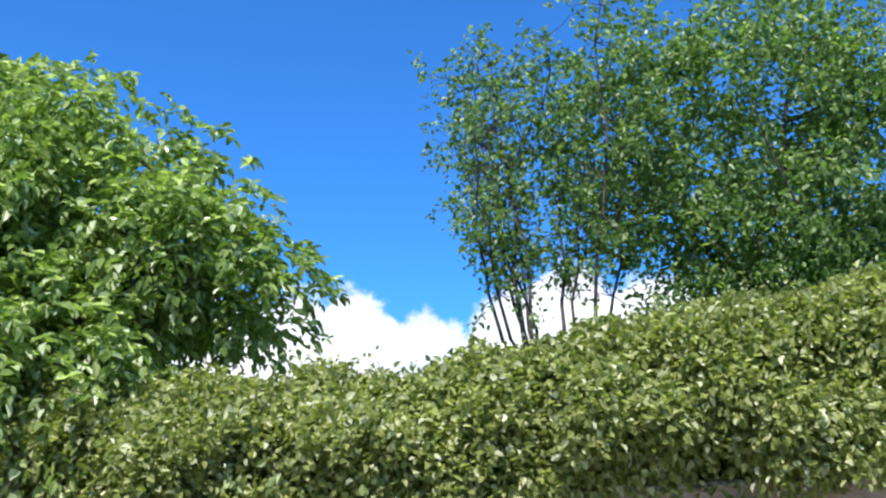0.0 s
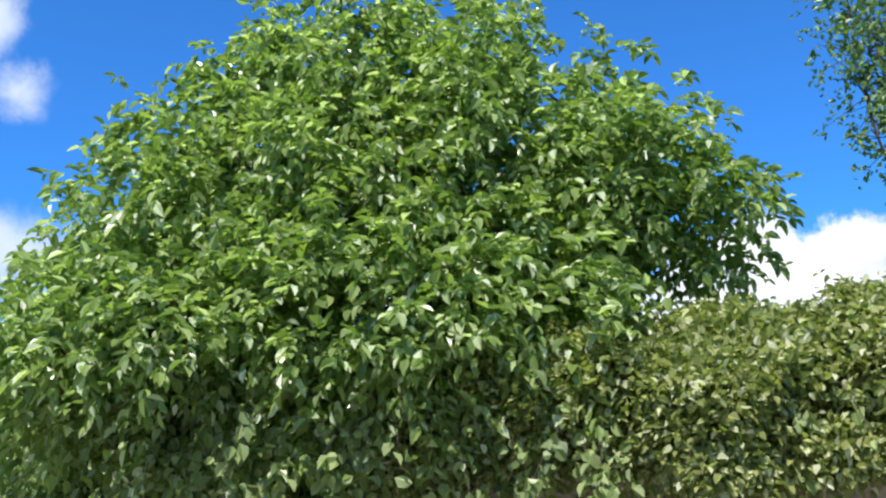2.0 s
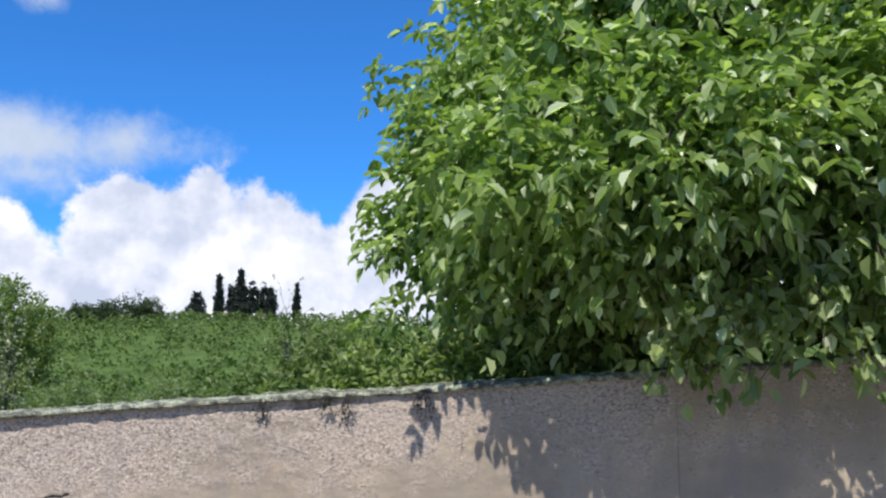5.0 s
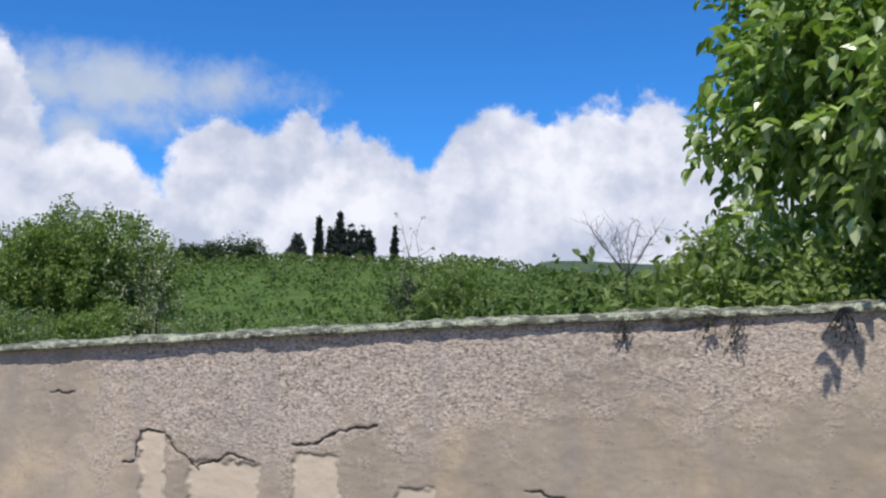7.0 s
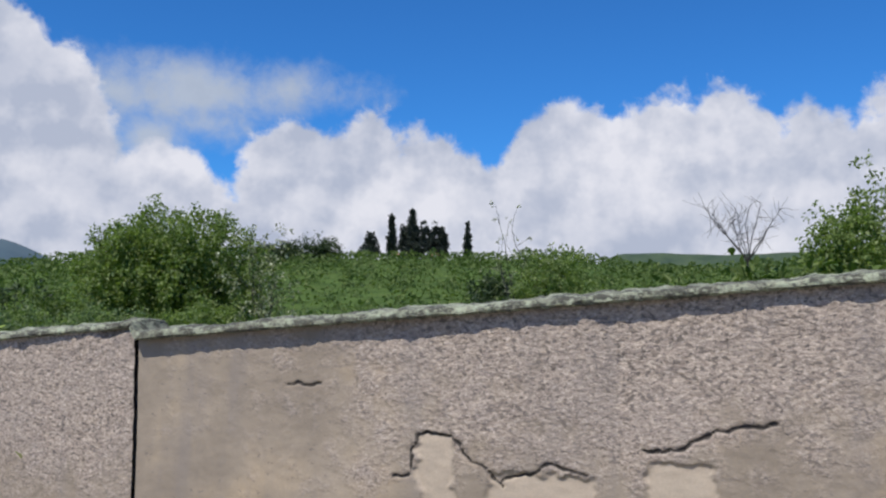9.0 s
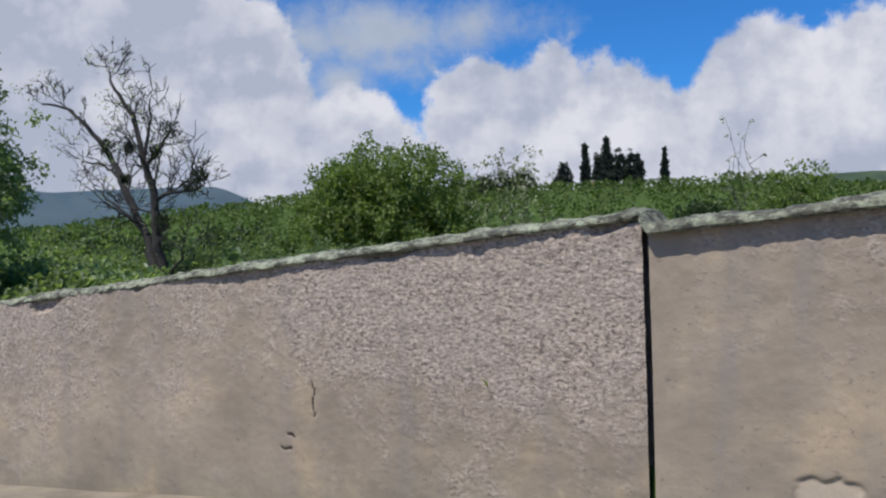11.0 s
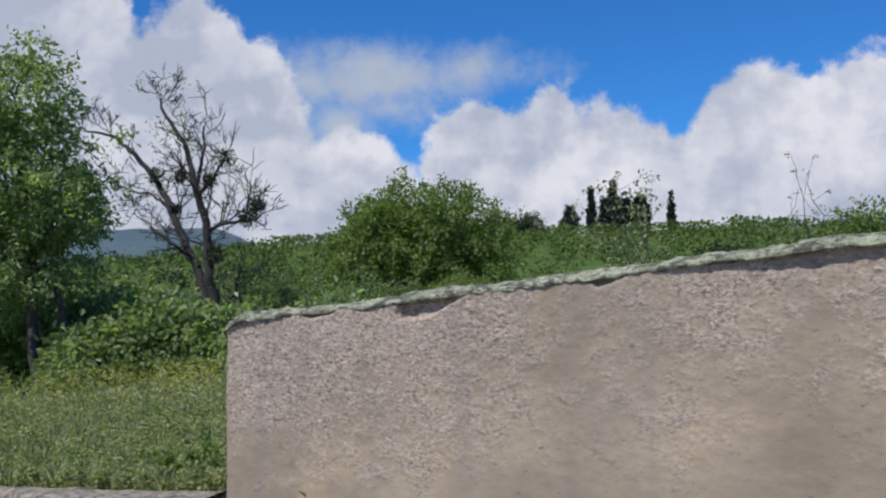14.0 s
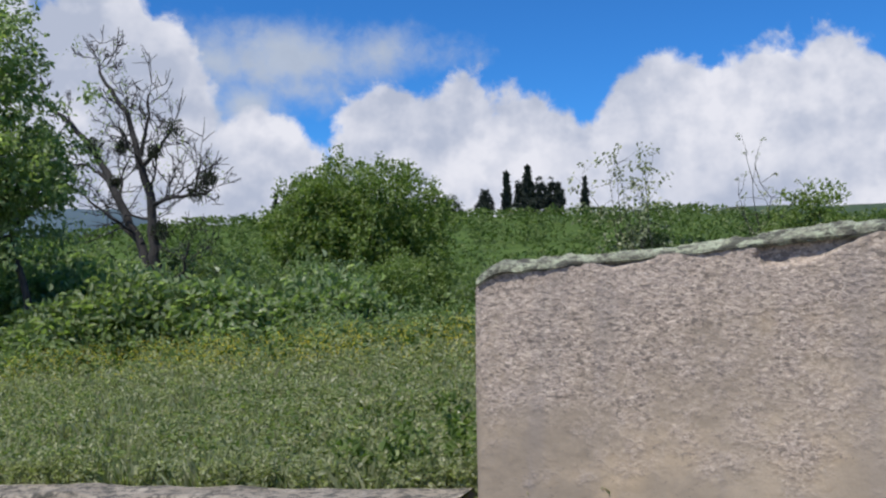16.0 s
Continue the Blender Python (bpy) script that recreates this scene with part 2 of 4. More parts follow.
def ground_material():
    m, k = material("meadow_soil")
    obj = k.add("ShaderNodeTexCoord").outputs["Object"]
    n, w = k.noise(obj, 0.05, 6.0, 0.6), k.noise(obj, 0.8, 6.0, 0.65)
    c = k.mix(k.span(w, 0.3, 0.7), (0.062, 0.105, 0.026), (0.11, 0.165, 0.042))
    c = k.mix(k.span(n, 0.42, 0.68), c, (0.09, 0.145, 0.034))
    c = k.mix(k.math("MULTIPLY", k.span(k.noise(obj, 0.17, 6.0, 0.7), 0.5, 0.6), 0.7), c, (0.04, 0.075, 0.02))
    c = k.mix(k.math("MULTIPLY", k.span(k.noise(obj, 0.25, 5.0), 0.6, 0.75), 0.6), c, (0.16, 0.13, 0.075))
    k.put(c, k.bsdf.inputs["Base Color"])
    k.put(0.95, k.bsdf.inputs["Roughness"]), k.put(0.08, k.bsdf.inputs["Specular IOR Level"])
    k.put(bump(k, k.noise(obj, 6.0, 5.0), 0.8, 0.1), k.bsdf.inputs["Normal"])
    return m


def plain_material(name, a, b, scale, rough=0.9, relief=0.01):
    m, k = material(name)
    obj = k.add("ShaderNodeTexCoord").outputs["Object"]
    n = k.noise(obj, scale, 6.0, 0.65)
    k.put(k.mix(k.span(n, 0.3, 0.7), a, b), k.bsdf.inputs["Base Color"])
    k.put(rough, k.bsdf.inputs["Roughness"])
    k.put(bump(k, k.noise(obj, scale * 6, 4.0), 0.6, relief), k.bsdf.inputs["Normal"])
    return m


WALNUT = leaf_material("walnut_leaf", (0.125, 0.195, 0.055), (0.31, 0.40, 0.135), (0.64, 0.70, 0.50), 0.28, 0.5)
VINE = leaf_material("vine_leaf", (0.13, 0.175, 0.045), (0.37, 0.39, 0.14), (0.64, 0.64, 0.44), 0.38, 0.45)
TRAILER = leaf_material("trailing_vine_leaf", (0.15, 0.21, 0.07), (0.36, 0.43, 0.18), (0.64, 0.68, 0.48), 0.38, 0.45)
LOCUST = leaf_material("locust_leaf", (0.08, 0.155, 0.05), (0.18, 0.28, 0.09), (0.40, 0.48, 0.28), 0.38, 0.5)
BUSH = leaf_material("bush_leaf", (0.115, 0.175, 0.045), (0.22, 0.29, 0.085), (0.34, 0.40, 0.17), 0.5, 0.45)
DARKLEAF = leaf_material("dark_leaf", (0.15, 0.205, 0.10), (0.27, 0.335, 0.155), (0.40, 0.45, 0.28), 0.5, 0.55)
HILLDARK = leaf_material("hill_leaf", (0.025, 0.05, 0.018), (0.06, 0.095, 0.03), (0.12, 0.16, 0.07), 0.6, 0.25)
MEADOWLEAF = leaf_material("meadow_tree_leaf", (0.17, 0.23, 0.12), (0.32, 0.39, 0.20), (0.50, 0.55, 0.38), 0.42, 0.58)
SCRUB = leaf_material("scrub_leaf", (0.06, 0.105, 0.024), (0.125, 0.185, 0.045), (0.19, 0.24, 0.085), 0.7, 0.35)
CONIFER = leaf_material("cypress_needle", (0.014, 0.022, 0.018), (0.026, 0.04, 0.03), (0.04, 0.055, 0.035), 0.7, 0.05)
GRASS = leaf_material("grass_blade", (0.20, 0.22, 0.11), (0.41, 0.425, 0.26), (0.64, 0.61, 0.46), 0.5, 0.55)
FLOWER = leaf_material("yellow_petal", (0.55, 0.42, 0.03), (0.75, 0.6, 0.06), (0.8, 0.7, 0.2), 0.6, 0.3)
SEED = leaf_material("seed_head", (0.22, 0.22, 0.11), (0.36, 0.34, 0.19), (0.6, 0.58, 0.42), 0.7, 0.2)
TWIGLEAF = leaf_material("young_leaf", (0.16, 0.18, 0.10), (0.34, 0.36, 0.22), (0.6, 0.6, 0.45), 0.5, 0.3)
MISTLE = leaf_material("mistletoe_leaf", (0.02, 0.028, 0.015), (0.04, 0.055, 0.025), (0.06, 0.075, 0.035), 0.6, 0.1)
BARK = bark_material("walnut_bark", (0.035, 0.03, 0.025), (0.11, 0.095, 0.08))
DARKBARK = bark_material("old_bark", (0.03, 0.026, 0.024), (0.10, 0.085, 0.075))
GREYBARK = bark_material("dead_bark", (0.014, 0.013, 0.013), (0.05, 0.046, 0.043))
RENDER = render_material()
COPING = concrete_material("lichened_concrete", (0.15, 0.15, 0.11), (0.29, 0.285, 0.215), (0.46, 0.51, 0.35), 0.8)
KERB = concrete_material("kerb_concrete", (0.26, 0.22, 0.17), (0.42, 0.36, 0.28), (0.46, 0.43, 0.35), 0.3)
SOIL = ground_material()
# road and verge are out of view, paled to bounce light onto the wall
ASPHALT = plain_material("asphalt", (0.13, 0.122, 0.11), (0.21, 0.195, 0.17), 3.0)
BOUNCE_EARTH = plain_material("bounce_earth", (0.22, 0.18, 0.13), (0.36, 0.30, 0.22), 2.5, 0.95, 0.02)
RUBBLE = plain_material("rubble_core", (0.10, 0.09, 0.08), (0.2, 0.175, 0.15), 5.0, 0.95, 0.03)
# the blue of distance haze is put into the hill's base colour
HAZED_HILL = plain_material("hazed_hill", (0.06, 0.10, 0.125), (0.09, 0.135, 0.155), 0.004, 1.0, 0.5)
PALE = plain_material("pale_plaster", (0.6, 0.58, 0.54), (0.75, 0.73, 0.69), 0.6)
TILE = plain_material("roof_tile", (0.2, 0.09, 0.06), (0.3, 0.14, 0.09), 2.0)
RIDGE = plain_material("wooded_ridge", (0.035, 0.065, 0.035), (0.07, 0.105, 0.05), 0.03, 1.0, 2.0)


# ---- mesh tools ----
rng = np.random.default_rng(7)


def mesh_of(name, verts, faces, mat, smooth=False):
    me = bpy.data.meshes.new(name)
    me.from_pydata([tuple(v) for v in verts], [], [tuple(f) for f in faces])
    me.materials.append(mat)
    if smooth:
        me.polygons.foreach_set("use_smooth", [True] * len(me.polygons))
    me.update()
    return me


def quick_mesh(name, verts, quads, mat, smooth=False):
    """A mesh of quads only, from arrays."""
    me = bpy.data.meshes.new(name)
    nf = len(quads)
    me.vertices.add(len(verts))
    me.vertices.foreach_set("co", np.asarray(verts, dtype=np.float32).ravel())
    me.loops.add(nf * 4)
    me.loops.foreach_set("vertex_index", np.asarray(quads, dtype=np.int32).ravel())
    me.polygons.add(nf)
    me.polygons.foreach_set("loop_start", np.arange(nf, dtype=np.int32) * 4)
    me.polygons.foreach_set("use_smooth", np.full(nf, smooth))
    me.materials.append(mat)
    me.update(calc_edges=True)
    me.validate()
    return me


def thing(name, at, label, category, group="", kind=""):
    ob = new(name)
    ob.empty_display_size = 0.2
    ob.location = at
    return tagged(ob, label, category, group, kind)


def under(name, me, parent, label="", kind=""):
    """A part whose mesh is given in world metres; the parent is unturned."""
    off = Vector((parent.parent or parent).location)
    me.transform(Matrix.Translation(-off))
    ob = new(name, me)
    ob.parent = parent
    return tagged(ob, label, kind=kind)


def unit(v):
    return v / np.maximum(np.linalg.norm(v, axis=-1, keepdims=True), 1e-9)


def leaf_mesh(name, P, out, size, mat, aspect=0.45, droop=0.35, lift=0.8, jitter=0.7, fold=0.18):
    """Folded leaf blades at P, pointing outwards along out and down by droop, their faces turned up by lift."""
    n = len(P)
    axis = unit(out + rng.normal(0, jitter, (n, 3)) + np.array((0, 0, -droop)))
    face = unit(np.array((0, 0, lift)) + out * 0.4 + rng.normal(0, jitter * 0.8, (n, 3)))
    side = unit(np.cross(axis, face))
    face = np.cross(side, axis)
    s = (size * rng.uniform(0.65, 1.3, n))[:, None]
    w = s * aspect * 0.5
    base, tip = P, P + axis * s - face * s * 0.12
    m1 = P + axis * s * 0.32 + face * s * 0.05
    m2 = P + axis * s * 0.68
    up = face * w * fold * 2
    V = np.stack([base, m1 + side * w + up, m2 + side * w * 0.8 + up, tip, m2 - side * w * 0.8 + up, m1 - side * w + up], 1).reshape(-1, 3)
    q = np.array([[0, 1, 2, 3], [0, 3, 4, 5]])
    F = (np.arange(n)[:, None, None] * 6 + q[None]).reshape(-1, 4)
    return quick_mesh(name, V, F, mat)


def tube(path, radii, sides=7):
    """Verts and quads of a limb along a path."""
    path = np.asarray(path, float)
    V, F = [], []
    t = unit(np.gradient(path, axis=0))
    ref = np.array((0.31, 0.87, 0.2))
    for p, d, r in zip(path, t, radii):
        a = unit(np.cross(d, ref))
        b = np.cross(d, a)
        for k in range(sides):
            ang = 2 * math.pi * k / sides
            V.append(p + r * (a * math.cos(ang) + b * math.sin(ang)))
    for i in range(len(path) - 1):
        for k in range(sides):
            k2 = (k + 1) % sides
            F.append((i * sides + k, i * sides + k2, (i + 1) * sides + k2, (i + 1) * sides + k))
    return V, F


def wavy(a, b, n, amp, sag=0.0):
    """A slightly crooked way from a to b."""
    a, b = np.asarray(a, float), np.asarray(b, float)
    s = np.linspace(0, 1, n)[:, None]
    p = a + (b - a) * s
    L = np.linalg.norm(b - a)
    w = np.cumsum(rng.normal(0, 1, (n, 3)), 0)
    w -= w[0] + (w[-1] - w[0]) * s
    p = p + w * amp * L / max(1, n) ** 0.5
    p[:, 2] += np.sin(s[:, 0] * math.pi) * sag * L
    return p


def limbs_mesh(name, limbs, mat, sides=6):
    V, F = [], []
    for path, r0, r1 in limbs:
        v, f = tube(path, np.linspace(r0, r1, len(path)), sides)
        o = len(V)
        V += v
        F += [tuple(i + o for i in q) for q in f]
    return quick_mesh(name, V, F, mat, True)


def crown_points(blobs, clumps, hollow=0.45, rough=0.22):
    """Clump centres in a union of ellipsoids, mostly near the outside, with dents. Gives centres and outward directions."""
    vol = np.array([b[3] * b[4] * b[5] for b in blobs]) ** (2 / 3)
    pick = rng.choice(len(blobs), clumps * 3, p=vol / vol.sum())
    d = unit(rng.normal(0, 1, (clumps * 3, 3)))
    rad = rng.uniform(hollow ** 2, 1, clumps * 3) ** 0.5
    B = np.array(blobs)[pick]
    dent = np.array([noise.noise(Vector(v * 2.1) + Vector((float(i), 0, 0))) for v, i in zip(d, pick)])
    P = B[:, :3] + d * B[:, 3:6] * (rad * (1 + rough * dent * 2))[:, None]
    # keep what is not deep inside another blob
    keep = np.ones(len(P), bool)
    for b in blobs:
        q = np.linalg.norm((P - np.array(b[:3])) / np.array(b[3:6]), axis=1)
        keep &= (q > hollow * 0.9)
    P, d = P[keep][:clumps], d[keep][:clumps]
    return P, d


def leafy(P, out, per, spread, hang=0.0):
    """Leaf places round clump centres, on short twigs."""
    n = len(P)
    twig = unit(out[:, None, :] + rng.normal(0, 0.9, (n, 5, 3)))
    which = rng.integers(0, 5, (n, per))
    along = rng.uniform(0.0, 1.0, (n, per)) ** 0.7
    tw = np.take_along_axis(twig, which[..., None].repeat(3, 2), 1)
    Q = P[:, None] + tw * along[..., None] * spread + rng.normal(0, spread * 0.16, (n, per, 3))
    Q[..., 2] -= along ** 2 * hang
    o = unit(tw + rng.normal(0, 0.5, tw.shape))
    return Q.reshape(-1, 3), o.reshape(-1, 3)


def compound(Q, out, pairs, length, sag=0.5):
    """Feathered leaves: leaflets in pairs along a drooping stalk. Gives leaflet places and directions."""
    n = len(Q)
    d = unit(out + rng.normal(0, 0.35, (n, 3)))
    side = unit(np.cross(d, np.array((0.0, 0.0, 1.0)) + rng.normal(0, 0.3, (n, 3))))
    P, O = [], []
    for j in range(pairs):
        f = (j + 0.6) / pairs
        p = Q + d * length * f
        p[:, 2] -= sag * length * f * f
        for sgn in (-1, 1):
            P.append(p), O.append(unit(d * 0.75 + side * sgn + np.array((0, 0, -0.35 * f))))
    tip = Q + d * length * 1.02
    tip[:, 2] -= sag * length
    P.append(tip), O.append(unit(d + np.array((0, 0, -sag))))
    return np.concatenate(P), np.concatenate(O)


def branching(root, crotch, targets, r0, depth=0.55, keep=40):
    """A trunk to the crotch, limbs from there to a share of the clumps, and side branches to others."""
    limbs = [(wavy(root, crotch, 9, 0.05), r0, r0 * 0.75)]
    T = targets[rng.permutation(len(targets))[:keep]]
    mains = T[: max(4, keep // 6)]
    nodes = []
    for t in mains:
        p = wavy(crotch, t, 10, 0.07, 0.06)
        limbs.append((p, r0 * 0.5, r0 * 0.08))
        nodes += [p[i] for i in range(3, 10)]
    nodes = np.array(nodes)
    for t in T[len(mains):]:
        i = np.argmin(np.linalg.norm(nodes - t, axis=1) + 0.6 * np.maximum(0, nodes[:, 2] - t[2]))
        limbs.append((wavy(nodes[i], t, 6, 0.09, 0.05), r0 * 0.14, r0 * 0.03))
    return limbs


def tree(name, label, root, crotch, blobs, clumps, per, leaf, mat, bark, r0, spread=0.45, hang=0.1, keep=50, hollow=0.45,
         aspect=0.45, droop=0.35, group="", category="tree", rough=0.22, jitter=0.7, pairs=0):
    ob = thing(name, root, label, category, group)
    P, d = crown_points(blobs, clumps, hollow, rough)
    under("trunk", limbs_mesh("trunk", branching(root, crotch, P, r0, keep=keep), bark), ob)
    Q, o = leafy(P, d, per, spread, hang)
    if pairs:
        Q, o = compound(Q, o, pairs, leaf * 1.9)
    under("crown", leaf_mesh("crown", Q, o, leaf, mat, aspect, droop, jitter=jitter), ob, kind="stuff")
    return ob


# ---- the lie of the land ----
def grade(x):
    return 4.2 * np.tanh(0.075 * np.asarray(x, float) / 4.2)


def step(v, a, b):
    t = np.clip((np.asarray(v, float) - a) / (b - a), 0, 1)
    return t * t * (3 - 2 * t)


def land(x, y):
    x, y = np.asarray(x, float), np.asarray(y, float)
    r = np.hypot(x, y)
    az = np.degrees(np.arctan2(x, np.maximum(y, 1e-6)))
    front = step(y, 0, 60)
    hill = 35.5 * step(r, 55, 420) * (0.55 + 0.45 * step(az, -62, -36)) * (1 - 0.24 * step(az, -15, -5)) * front
    side = np.where(y > 0, 1.4 * np.tanh(np.maximum(y, 0) / 28), 0)
    z = grade(x) + side + hill - 0.10
    return np.where(y < 0.05, grade(x) - 0.52, z)


def land_z(x, y):
    return float(land(x, y))


def build_land():
    far = np.array([110, 150, 200, 260, 330, 400, 480, 600, 800, 1100, 1500, 2100, 3000, 4300])
    near = np.concatenate([np.arange(-90, -40, 5), np.arange(-40, 40, 1.0), np.arange(40, 91, 5)])
    xs = np.concatenate([-far[::-1], near, far])
    ys = np.concatenate([-far[::-1], np.arange(-90, -15, 8), [-14, -10, -6, -3, -1, -0.3, 0.04, 0.06, 0.3], np.arange(1, 40, 1.0), np.arange(40, 100, 4), far])
    X, Yg = np.meshgrid(xs, ys)
    Z = land(X, Yg)
    rough = np.array([noise.noise(Vector((a * 0.35, b * 0.35, 0))) for a, b in zip(X.ravel(), Yg.ravel())]).reshape(X.shape)
    Z = Z + np.where(Yg > 0.5, 0.10 * rough, 0)
    nx = len(xs)
    V = np.stack([X, Yg, Z], -1).reshape(-1, 3)
    i = np.arange(len(ys) - 1)[:, None] * nx + np.arange(nx - 1)[None]
    F = np.stack([i, i + 1, i + nx + 1, i + nx], -1).reshape(-1, 4)
    ob = new("ground", quick_mesh("ground", V, F, SOIL, True))
    tagged(ob, "green meadow and hillside sloping away behind the wall", "ground", kind="structure")


build_land()


def strip(name, x0, x1, y0, y1, top, thick, mat, label, category, nx=120, wobble=0.0, ny=5):
    """A slab along the road that follows its fall, with rounded upper edges."""
    xs = np.linspace(x0, x1, nx)
    prof = [(y0, -thick), (y0, -0.03), (y0 + 0.012, -0.008), (y0 + 0.03, 0)] + [(y0 + (y1 - y0) * k / ny, 0) for k in range(1, ny)] + [(y1 - 0.03, 0), (y1, -0.03), (y1, -thick)]
    V = []
    for x in xs:
        for j, (y, z) in enumerate(prof):
            w = noise.noise(Vector((x * 1.7, y * 3, 3.0))) * wobble
            V.append((x, y + w * (0.6 if j < 4 else 0.2), float(grade(x)) + top + z + w * 0.4))
    n = len(prof)
    F = [(i * n + j, (i + 1) * n + j, (i + 1) * n + j + 1, i * n + j + 1) for i in range(nx - 1) for j in range(n - 1)]
    ob = new(name, quick_mesh(name, V, F, mat, False))
    return tagged(ob, label, category, kind="structure")


strip("road", -90, 90, -14.0, -0.9, -0.36, 0.12, ASPHALT, "unseen asphalt road running downhill beside the wall, pale to bounce light", "road", 90)
strip("kerb", -60, -0.02, -0.34, 0.08, 0.0, 0.42, KERB, "worn pale concrete kerb edging the meadow", "kerb", 500, 0.1)
strip("verge", -90, 90, -0.88, -0.35, -0.30, 0.2, BOUNCE_EARTH, "unseen strip of earth between road and wall, pale to bounce light", "verge", 200, 0.05)


# ---- the boundary wall ----
def wall_top(x):
    """Height of the wall under its coping."""
    x = np.asarray(x, float)
    return np.interp(x, [0, 0.04, 0.1, 0.2, 2.2, 4.0, 5.4, 7.6, 7.66, 10.5, 12.5, 15.3, 20, 34], [1.14, 1.21, 1.255, 1.285, 1.44, 1.60, 1.71, 1.88, 1.79, 1.985, 2.12, 2.27, 2.58, 3.5])


def segment_gap(x, z, way):
    """Distance of points from a crooked line."""
    best = np.full(x.shape, 9.0)
    for (ax, az), (bx, bz) in zip(way, way[1:]):
        dx, dz = bx - ax, bz - az
        t = np.clip(((x - ax) * dx + (z - az) * dz) / (dx * dx + dz * dz), 0, 1)
        best = np.minimum(best, np.hypot(x - ax - t * dx, z - az - t * dz))
    return best


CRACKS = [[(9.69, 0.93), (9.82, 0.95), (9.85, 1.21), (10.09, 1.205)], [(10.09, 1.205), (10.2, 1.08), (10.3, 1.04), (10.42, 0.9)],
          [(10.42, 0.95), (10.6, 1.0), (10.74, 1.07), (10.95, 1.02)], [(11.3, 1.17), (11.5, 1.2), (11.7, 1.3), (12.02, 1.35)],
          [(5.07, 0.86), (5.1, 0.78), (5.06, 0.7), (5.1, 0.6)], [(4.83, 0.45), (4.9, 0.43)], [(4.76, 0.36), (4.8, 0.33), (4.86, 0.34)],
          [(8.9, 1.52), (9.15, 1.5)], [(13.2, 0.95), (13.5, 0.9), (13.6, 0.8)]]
BARE = [(9.86, 10.1, -1, 1.2), (10.34, 11.0, -1, 1.0), (11.3, 11.7, -1, 1.1), (12.2, 12.5, -1, 0.9), (8.4, 8.7, -1, 0.5)]
# where the render has come off right under the coping
CHIPS = [(1.66, 2.2, 0.11), (3.1, 3.35, 0.06), (5.6, 6.1, 0.05), (7.25, 7.6, 0.07), (0.85, 1.15, 0.03), (14.2, 14.6, 0.09)]


def render_coat(name, x0, x1, step_x):
    """The rendered face of the wall, uneven, with its cracks, flaked places and rounded end."""
    xs = np.arange(x0, x1, step_x)
    nz = int(2.7 / step_x) if step_x < 0.03 else 50
    u = np.linspace(0, 1, nz)
    X = np.repeat(xs[:, None], nz, 1)
    top = wall_top(xs) + 0.02
    low = grade(xs) - 0.45
    Z = low[:, None] + (top - low)[:, None] * u[None]
    pts = zip(X.ravel(), Z.ravel())
    n1, n2 = [], []
    for a, b in pts:
        n1.append(noise.noise(Vector((a * 1.1, b * 1.3, 0.0))))
        n2.append(noise.noise(Vector((a * 9.0, b * 9.0, 4.0))) + 0.5 * noise.noise(Vector((a * 23.0, b * 23.0, 7.0))))
    n1, n2 = np.array(n1).reshape(X.shape), np.array(n2).reshape(X.shape)
    wx, wz = X + 0.05 * n2, Z + 0.05 * np.roll(n2, 7, 0)
    bare = np.zeros(X.shape)
    for a, b, lo, hi in BARE:
        inside = np.minimum(np.minimum(wx - a, b - wx), np.minimum(wz - lo, hi - wz))
        bare = np.maximum(bare, np.clip(inside / 0.02 + 0.5, 0, 1))
    pebbly = np.where(X < 7.62, np.interp(X, [0, 0.6, 1.6, 3.0, 4.6, 5.6, 6.4], [0.66, 0.74, 0.68, 0.48, 0.44, 0.82, 1.05]), np.interp(X, [7.6, 9.2, 10.5, 11.5, 13, 18], [0.26, 0.5, 0.85, 0.9, 0.7, 0.5]))
    pebbly = pebbly * np.clip(0.7 + 0.6 * (Z - grade(X) - 0.5), 0.4, 1.15)
    y = 0.016 * n1 + 0.003 * n2 * (0.6 + 2.4 * pebbly) + 0.017 * bare
    # mask for the shade that is coloured into the cracks
    crack_shade = np.zeros(X.shape)
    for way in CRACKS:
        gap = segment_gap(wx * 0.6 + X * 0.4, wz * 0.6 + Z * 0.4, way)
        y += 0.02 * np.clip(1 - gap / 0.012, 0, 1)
        crack_shade = np.maximum(crack_shade, np.clip(1 - gap / 0.02, 0, 1))
    under_top = top[:, None] - Z
    for a, b, h in CHIPS:
        shape = np.clip(np.minimum((wx - a) / 0.05, (b - wx) / 0.25), 0, 1) * h + 0.02
        y += 0.045 * np.clip((shape - under_top) / 0.02, 0, 1) * ((X > a) & (X < b))
    if x0 < 1:
        y += np.where(X < 0.09, 0.09 - np.sqrt(np.maximum(0.09 ** 2 - (0.09 - X) ** 2, 0)), 0)
    V = np.stack([X, y, Z], -1).reshape(-1, 3)
    i = np.arange(len(xs) - 1)[:, None] * nz + np.arange(nz - 1)[None]
    F = np.stack([i, i + nz, i + nz + 1, i + 1], -1).reshape(-1, 4)
    me = quick_mesh(name, V, F, RENDER, True)
    for key, arr in (("bare", bare), ("pebbly", pebbly), ("crack_shade", crack_shade)):
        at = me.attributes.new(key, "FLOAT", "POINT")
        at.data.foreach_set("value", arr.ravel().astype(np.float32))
    return me


